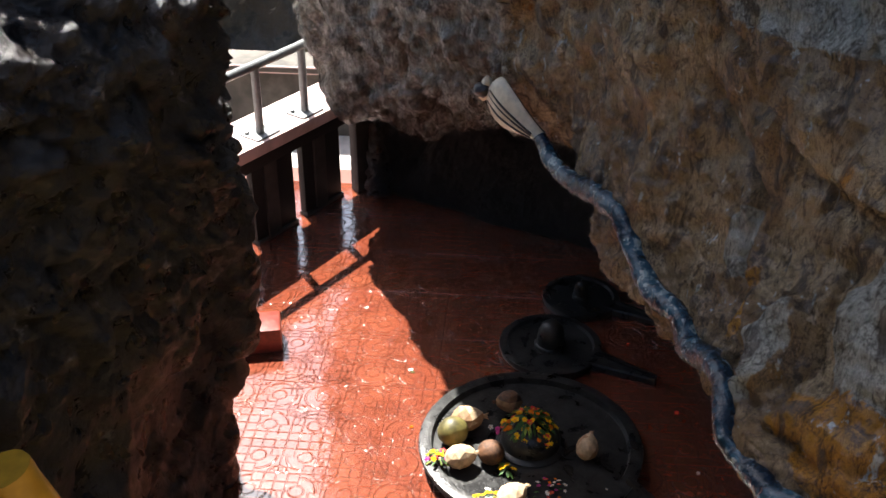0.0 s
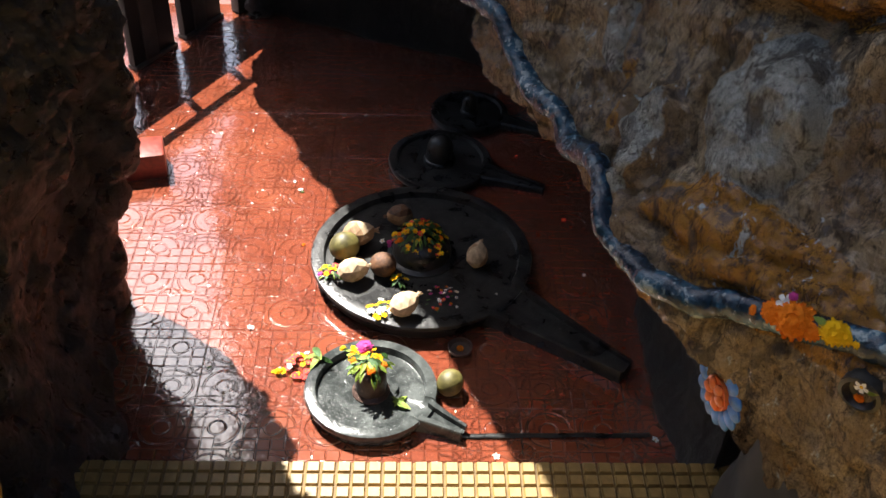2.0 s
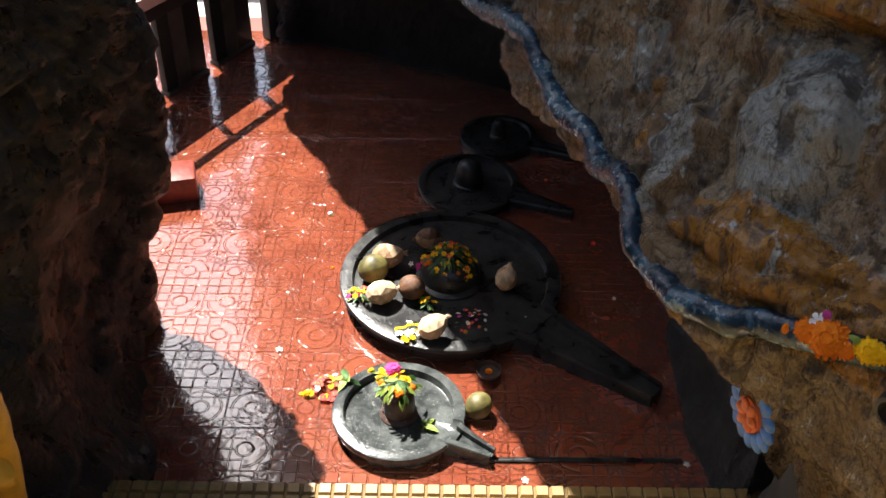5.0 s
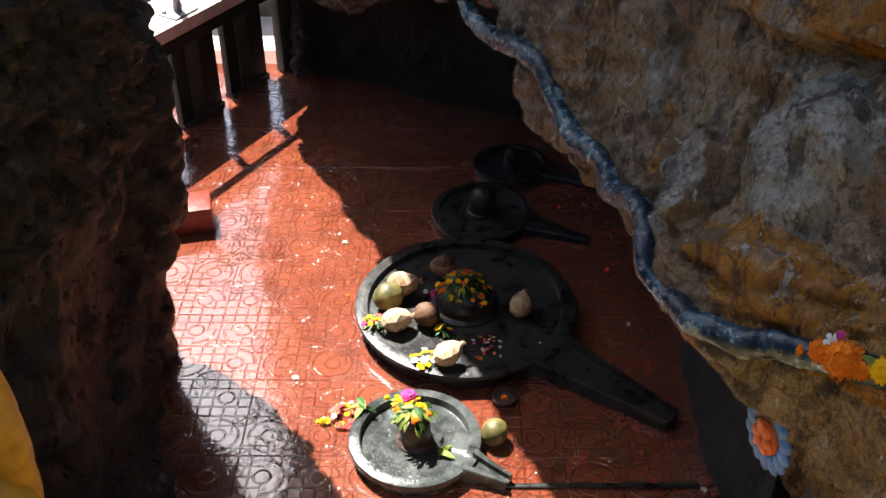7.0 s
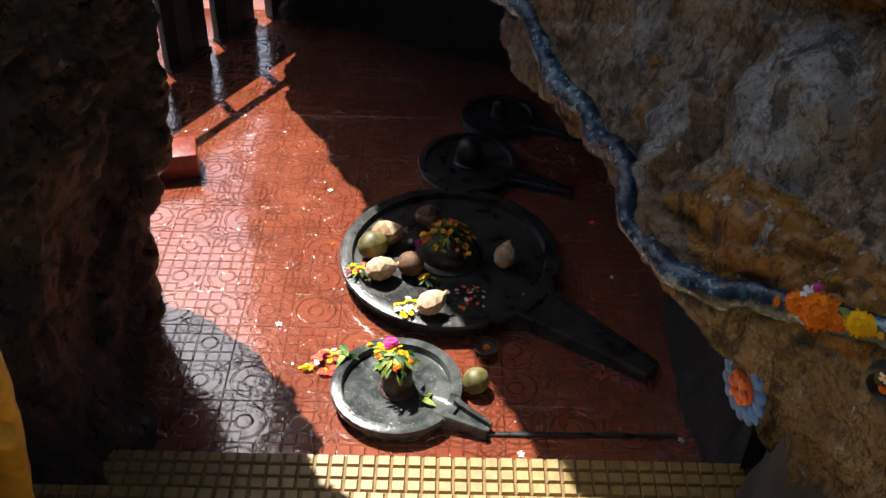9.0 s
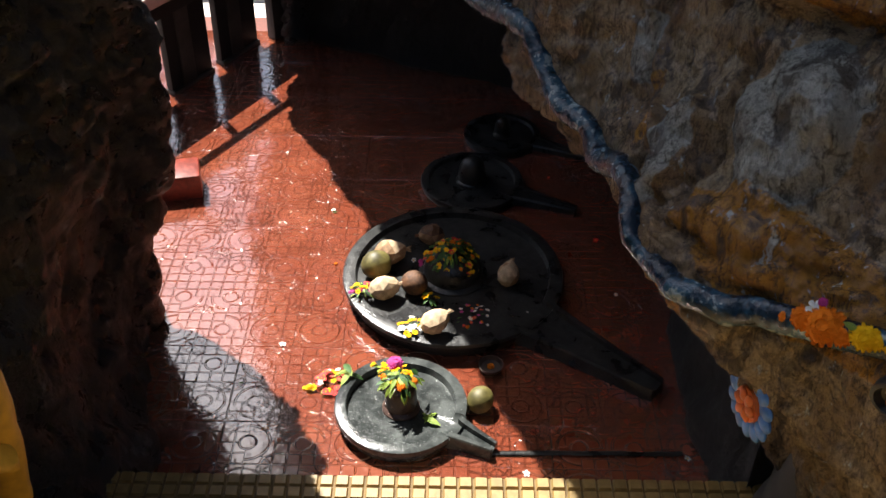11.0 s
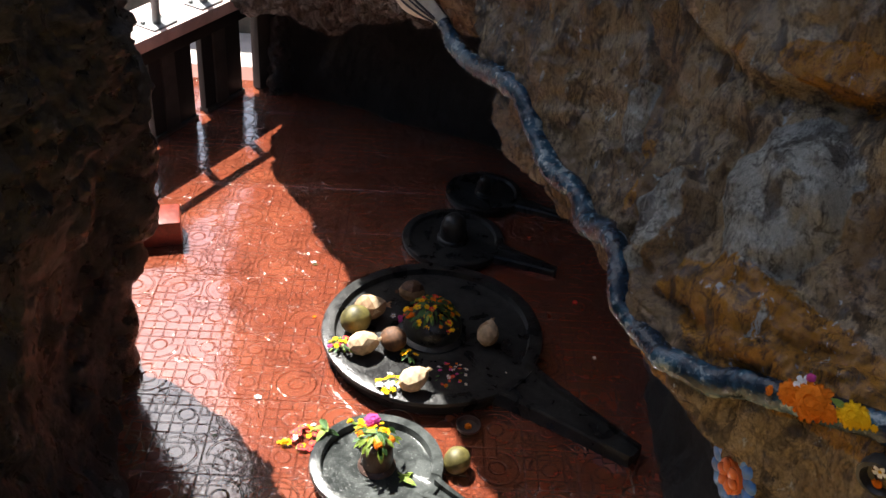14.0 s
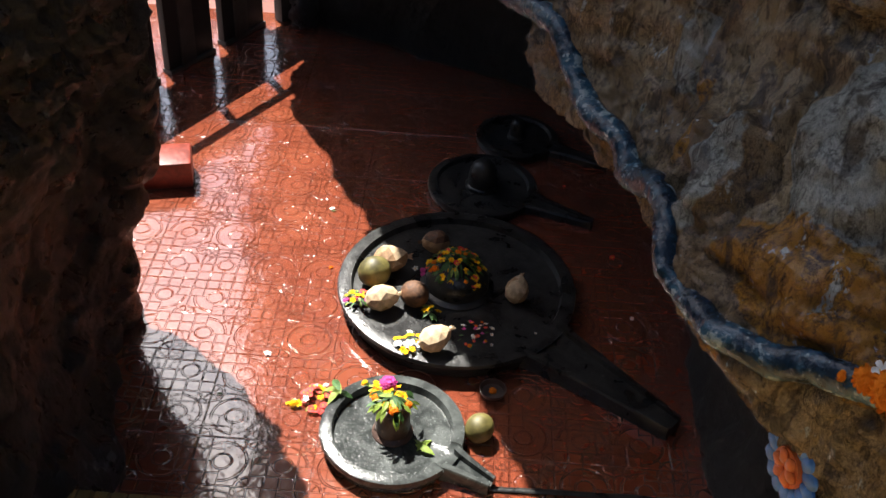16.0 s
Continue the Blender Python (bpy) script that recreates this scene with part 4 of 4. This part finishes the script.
for a, b in zip(rows, rows[1:]):
    for i in range(20):
        bm.faces.new((a[i], a[(i + 1) % 20], b[(i + 1) % 20], b[i])).material_index = 1 if 10 <= i < 20 else 2
bm.faces.new(rows[-1]).material_index = 2
ball(bm, (0.030, 0.024, 0.022), pose(*(top + axis * 0.03 - WALL_N * 0.04)), 2, 0.3, 6, 14, 10, mat=2)
ball(bm, (0.014, 0.014, 0.014), pose(*(top + axis * 0.06 - WALL_N * 0.055 + Vector((0.02, 0, 0)))), 5, 0.4, 6, 10, 8, mat=3)
for k in (-0.35, 0.1, 0.42):
    tube(bm, [neck + axis * t - WALL_N * (0.03 * math.sin(t * math.pi * 0.8) + 0.019) + side * k * (0.014 + 0.10 * t * (1.1 - t * 0.75)) for t in (0.05, 0.3, 0.6, 0.9)], [0.003, 0.0035, 0.0035, 0.002], 16, 6, mat=2)
for k, m in ((-0.025, 1), (0.0, 3), (0.022, 1)):
    ball(bm, (0.016, 0.016, 0.018), pose(*(top + axis * (0.05 + 0.02 * abs(k)) - WALL_N * 0.03 + side * k)), 7 + k, 0.4, 6, 12, 8, mat=m)
bmesh.ops.recalc_face_normals(bm, faces=bm.faces)
tagged(part("snake_sculpture", bm, [SNAKE, CREAM, HOODBACK, ORANGE]), "blue painted cement snake with a cream hood creeping along the rock", "sculpture")

# marigolds laid on the snake
garland = empty("marigold_offering")
tagged(garland, "orange and yellow marigolds laid on the painted snake", "flowers", "flower offerings")
along = spline(body, 221)
runs = [(Vector(p) - WALL_O).dot(WALL_S) for p in along]
for kind, at, up, out, size in (("orange", 0.040, 0.022, 0.020, 0.037), ("orange", 0.082, 0.024, 0.014, 0.024), ("orange", 0.108, 0.014, 0.014, 0.014), ("orange", 0.010, 0.010, 0.022, 0.020),
                                ("white", 0.075, 0.050, 0.006, 0.014), ("white", 0.060, 0.056, 0.004, 0.012), ("pink", 0.062, 0.068, 0.002, 0.009), ("lime", 0.002, 0.034, 0.014, 0.018),
                                ("gold", 0.000, 0.014, 0.016, 0.015), ("gold", -0.024, 0.018, 0.018, 0.025), ("gold", -0.045, 0.014, 0.016, 0.018), ("gold", -0.062, 0.008, 0.014, 0.012)):
    near = min(range(221), key=lambda k: abs(runs[k] - at))
    p = Vector(along[near]) + Vector((0, 0, up * 0.8)) - WALL_N * out
    q = (-WALL_N + Vector((0, -0.3, 1.0))).to_track_quat("Z", "Y").to_euler()
    bloom(kind, p, size, [math.degrees(v) for v in q], garland)


# ---- painted flower medallion on the rock ----
def petals(bm, count, inner, outer, width, lift, mat):
    for k in range(count):
        a = 2 * math.pi * k / count
        m = pose(0, 0, lift, 0, 0, math.degrees(a)) @ pose((inner + outer) / 2, 0, 0)
        ball(bm, ((outer - inner) / 2, width, 0.007), m, k, 0.15, 4, 12, 8, mat)


place, n = on_rock(0.16, 0.69)
n = Vector((-0.95, -0.27, 0.02)).normalized()
medal = empty("flower_medallion")
medal.matrix_basis = Matrix.Translation(place + n * 0.016) @ n.to_track_quat("Z", "Y").to_matrix().to_4x4()
bm = bmesh.new()
lathe(bm, [(0, -0.012), (0.050, -0.012), (0.048, 0.0), (0, 0.004)], 40)
petals(bm, 14, 0.034, 0.078, 0.0178, 0.002, 0)
part("outer_petals", bm, SKYBLUE, medal, "sky blue raised petals")
bm = bmesh.new()
lathe(bm, [(0, 0.0), (0.038, 0.0), (0.036, 0.012), (0, 0.013)], 32)
petals(bm, 6, 0.004, 0.036, 0.0125, 0.014, 0)
part("inner_petals", bm, ORANGE, medal, "orange raised petals")
tagged(medal, "painted cement flower medallion with blue and orange petals", "medallion")

# small oil-stained niche bowl on the rock
place, n = on_rock(-0.10, 0.95)
bowl = empty("niche_bowl")
bowl.matrix_basis = Matrix.Translation(place + n * 0.004) @ n.to_track_quat("Z", "Y").to_matrix().to_4x4()
bm = bmesh.new()
lathe(bm, [(0, -0.02), (0.036, -0.02), (0.036, 0.008), (0.029, 0.010), (0.022, -0.004), (0, -0.008)], 32)
part("rim", bm, STONE, bowl)
bloom("white", (0.0, 0.028, 0.012), 0.012, (0, 0, 0), bowl)
bloom("lime", (0.016, 0.026, 0.012), 0.014, (0, 0, 20), bowl)
bloom("orange", (0.0, -0.014, 0.0), 0.010, (0, 0, 0), bowl)
tagged(bowl, "small dark stone cup set in the rock with petals", "bowl")

# ---- painted statue on the steps ----
bm = bmesh.new()
tube(bm, [(-0.20, -0.79, 1.16), (-0.165, -0.78, 1.02), (-0.152, -0.78, 0.90), (-0.158, -0.78, 0.74), (-0.168, -0.79, 0.58), (-0.175, -0.80, 0.45)], [0.050, 0.052, 0.045, 0.040, 0.036, 0.05], 40, 18, mat=0, flat=0.8, lump=0.004)
ball(bm, (0.07, 0.035, 0.018), pose(-0.158, -0.825, 0.83, 0, 40, 0), 2, 0.2, 4, 20, 12, mat=0)
ball(bm, (0.12, 0.12, 0.30), pose(-0.33, -0.80, 0.88), 1, 0.12, 5, 40, 24, mat=0)
ball(bm, (0.085, 0.055, 0.135), pose(-0.225, -0.86, 0.80, 0, -12, 0), 5, 0.12, 4, 28, 18, mat=1)
ball(bm, (0.085, 0.075, 0.062), pose(-0.265, -0.92, 0.63), 6, 0.1, 4, 28, 18, mat=2)
ball(bm, (0.070, 0.060, 0.050), pose(-0.280, -0.94, 0.53), 6, 0.1, 4, 24, 16, mat=2)
ball(bm, (0.090, 0.075, 0.070), pose(-0.205, -0.86, 0.485), 7, 0.15, 4, 28, 18, mat=0)
ball(bm, (0.026, 0.020, 0.030), pose(-0.190, -0.920, 0.535), 8, 0.1, 4, 16, 12, mat=3)
for k in range(4):
    tube(bm, [(-0.186 + 0.011 * k, -0.932, 0.528), (-0.180 + 0.012 * k, -0.940, 0.508), (-0.178 + 0.012 * k, -0.936, 0.490)], [0.0065, 0.006, 0.004], 8, 8, mat=3)
ball(bm, (0.030, 0.024, 0.022), pose(-0.225, -0.965, 0.66), 9, 0.4, 4, 16, 12, mat=4)
ball(bm, (0.016, 0.05, 0.10), pose(-0.140, -0.80, 0.50, 0, -12, 0), 10, 0.2, 4, 16, 12, mat=5)
tagged(part("statue", bm, [ROBE, DEEPBLUE, PINK, CREAM, REDPAINT, GREYPANEL]), "seated painted cement statue in yellow and blue on the steps", "statue")
bm = bmesh.new()
for k in range(7):
    ball(bm, (0.012, 0.012, 0.010), pose(-0.10 + 0.014 * math.cos(k * 2.4), -0.80 + 0.016 * math.sin(k * 2.4), 0.458), k, 0.3, 5, 10, 8)
tagged(part("red_flower", bm, REDPETAL), "red blossom lying at the statue's base", "flower")

# ---- pieces: yellow step tiles and red floor tiles ----
bm = bmesh.new()
for i in range(8):
    for j in range(6):
        x0, y0 = (i - 4) * CELL, (j - 3) * CELL
        g, b, h = 0.0022, 0.0055, 0.006
        low = [bm.verts.new((x0 + (CELL - g if q in (1, 2) else g), y0 + (CELL - g if q > 1 else g), -0.002)) for q in range(4)]
        high = [bm.verts.new((x0 + (CELL - b if q in (1, 2) else b), y0 + (CELL - b if q > 1 else b), h)) for q in range(4)]
        bm.faces.new(high)
        for q in range(4):
            bm.faces.new((low[q], low[(q + 1) % 4], high[(q + 1) % 4], high[q]))
tile_mesh = bpy.data.meshes.new("step_tile")
bm.to_mesh(tile_mesh)
bm.free()
tile_mesh.materials.append(YELLOW)
for k in range(3):
    for j in range(1 if k < 2 else 6):
        for i in range(7):
            ob = new("tile", tile_mesh)
            ob.parent = steps
            wob = 0.002 * math.sin(i * 5.3 + k * 2.1)
            ob.matrix_basis = pose(-0.30 + 0.302 * i, -TREAD * (k + j + 0.5), RISE * (k + 1) - 0.010 + wob * 0.6, wob * 60, wob * 40, 0)

bm = bmesh.new()
bmesh.ops.create_cube(bm, size=1.0, matrix=pose(0, 0, -0.011) @ Matrix.Diagonal((0.2999, 0.2999, 0.022, 1)))
bmesh.ops.bevel(bm, geom=[e for e in bm.edges if all(v.co.z > -0.001 for v in e.verts)], offset=0.0005, segments=1, affect="EDGES")
red_mesh = bpy.data.meshes.new("floor_tile")
bm.to_mesh(red_mesh)
bm.free()
red_mesh.materials.append(RED)
rnd = random.Random(2)
for i in range(-4, 5):
    for j in range(-1, 8):
        ob = new("tile", red_mesh)
        ob.parent = floor
        ob.matrix_basis = pose(0.15 + 0.3 * i, 0.15 + 0.3 * j, rnd.uniform(-0.0002, 0.0002), rnd.uniform(-0.05, 0.05), rnd.uniform(-0.05, 0.05), 0)
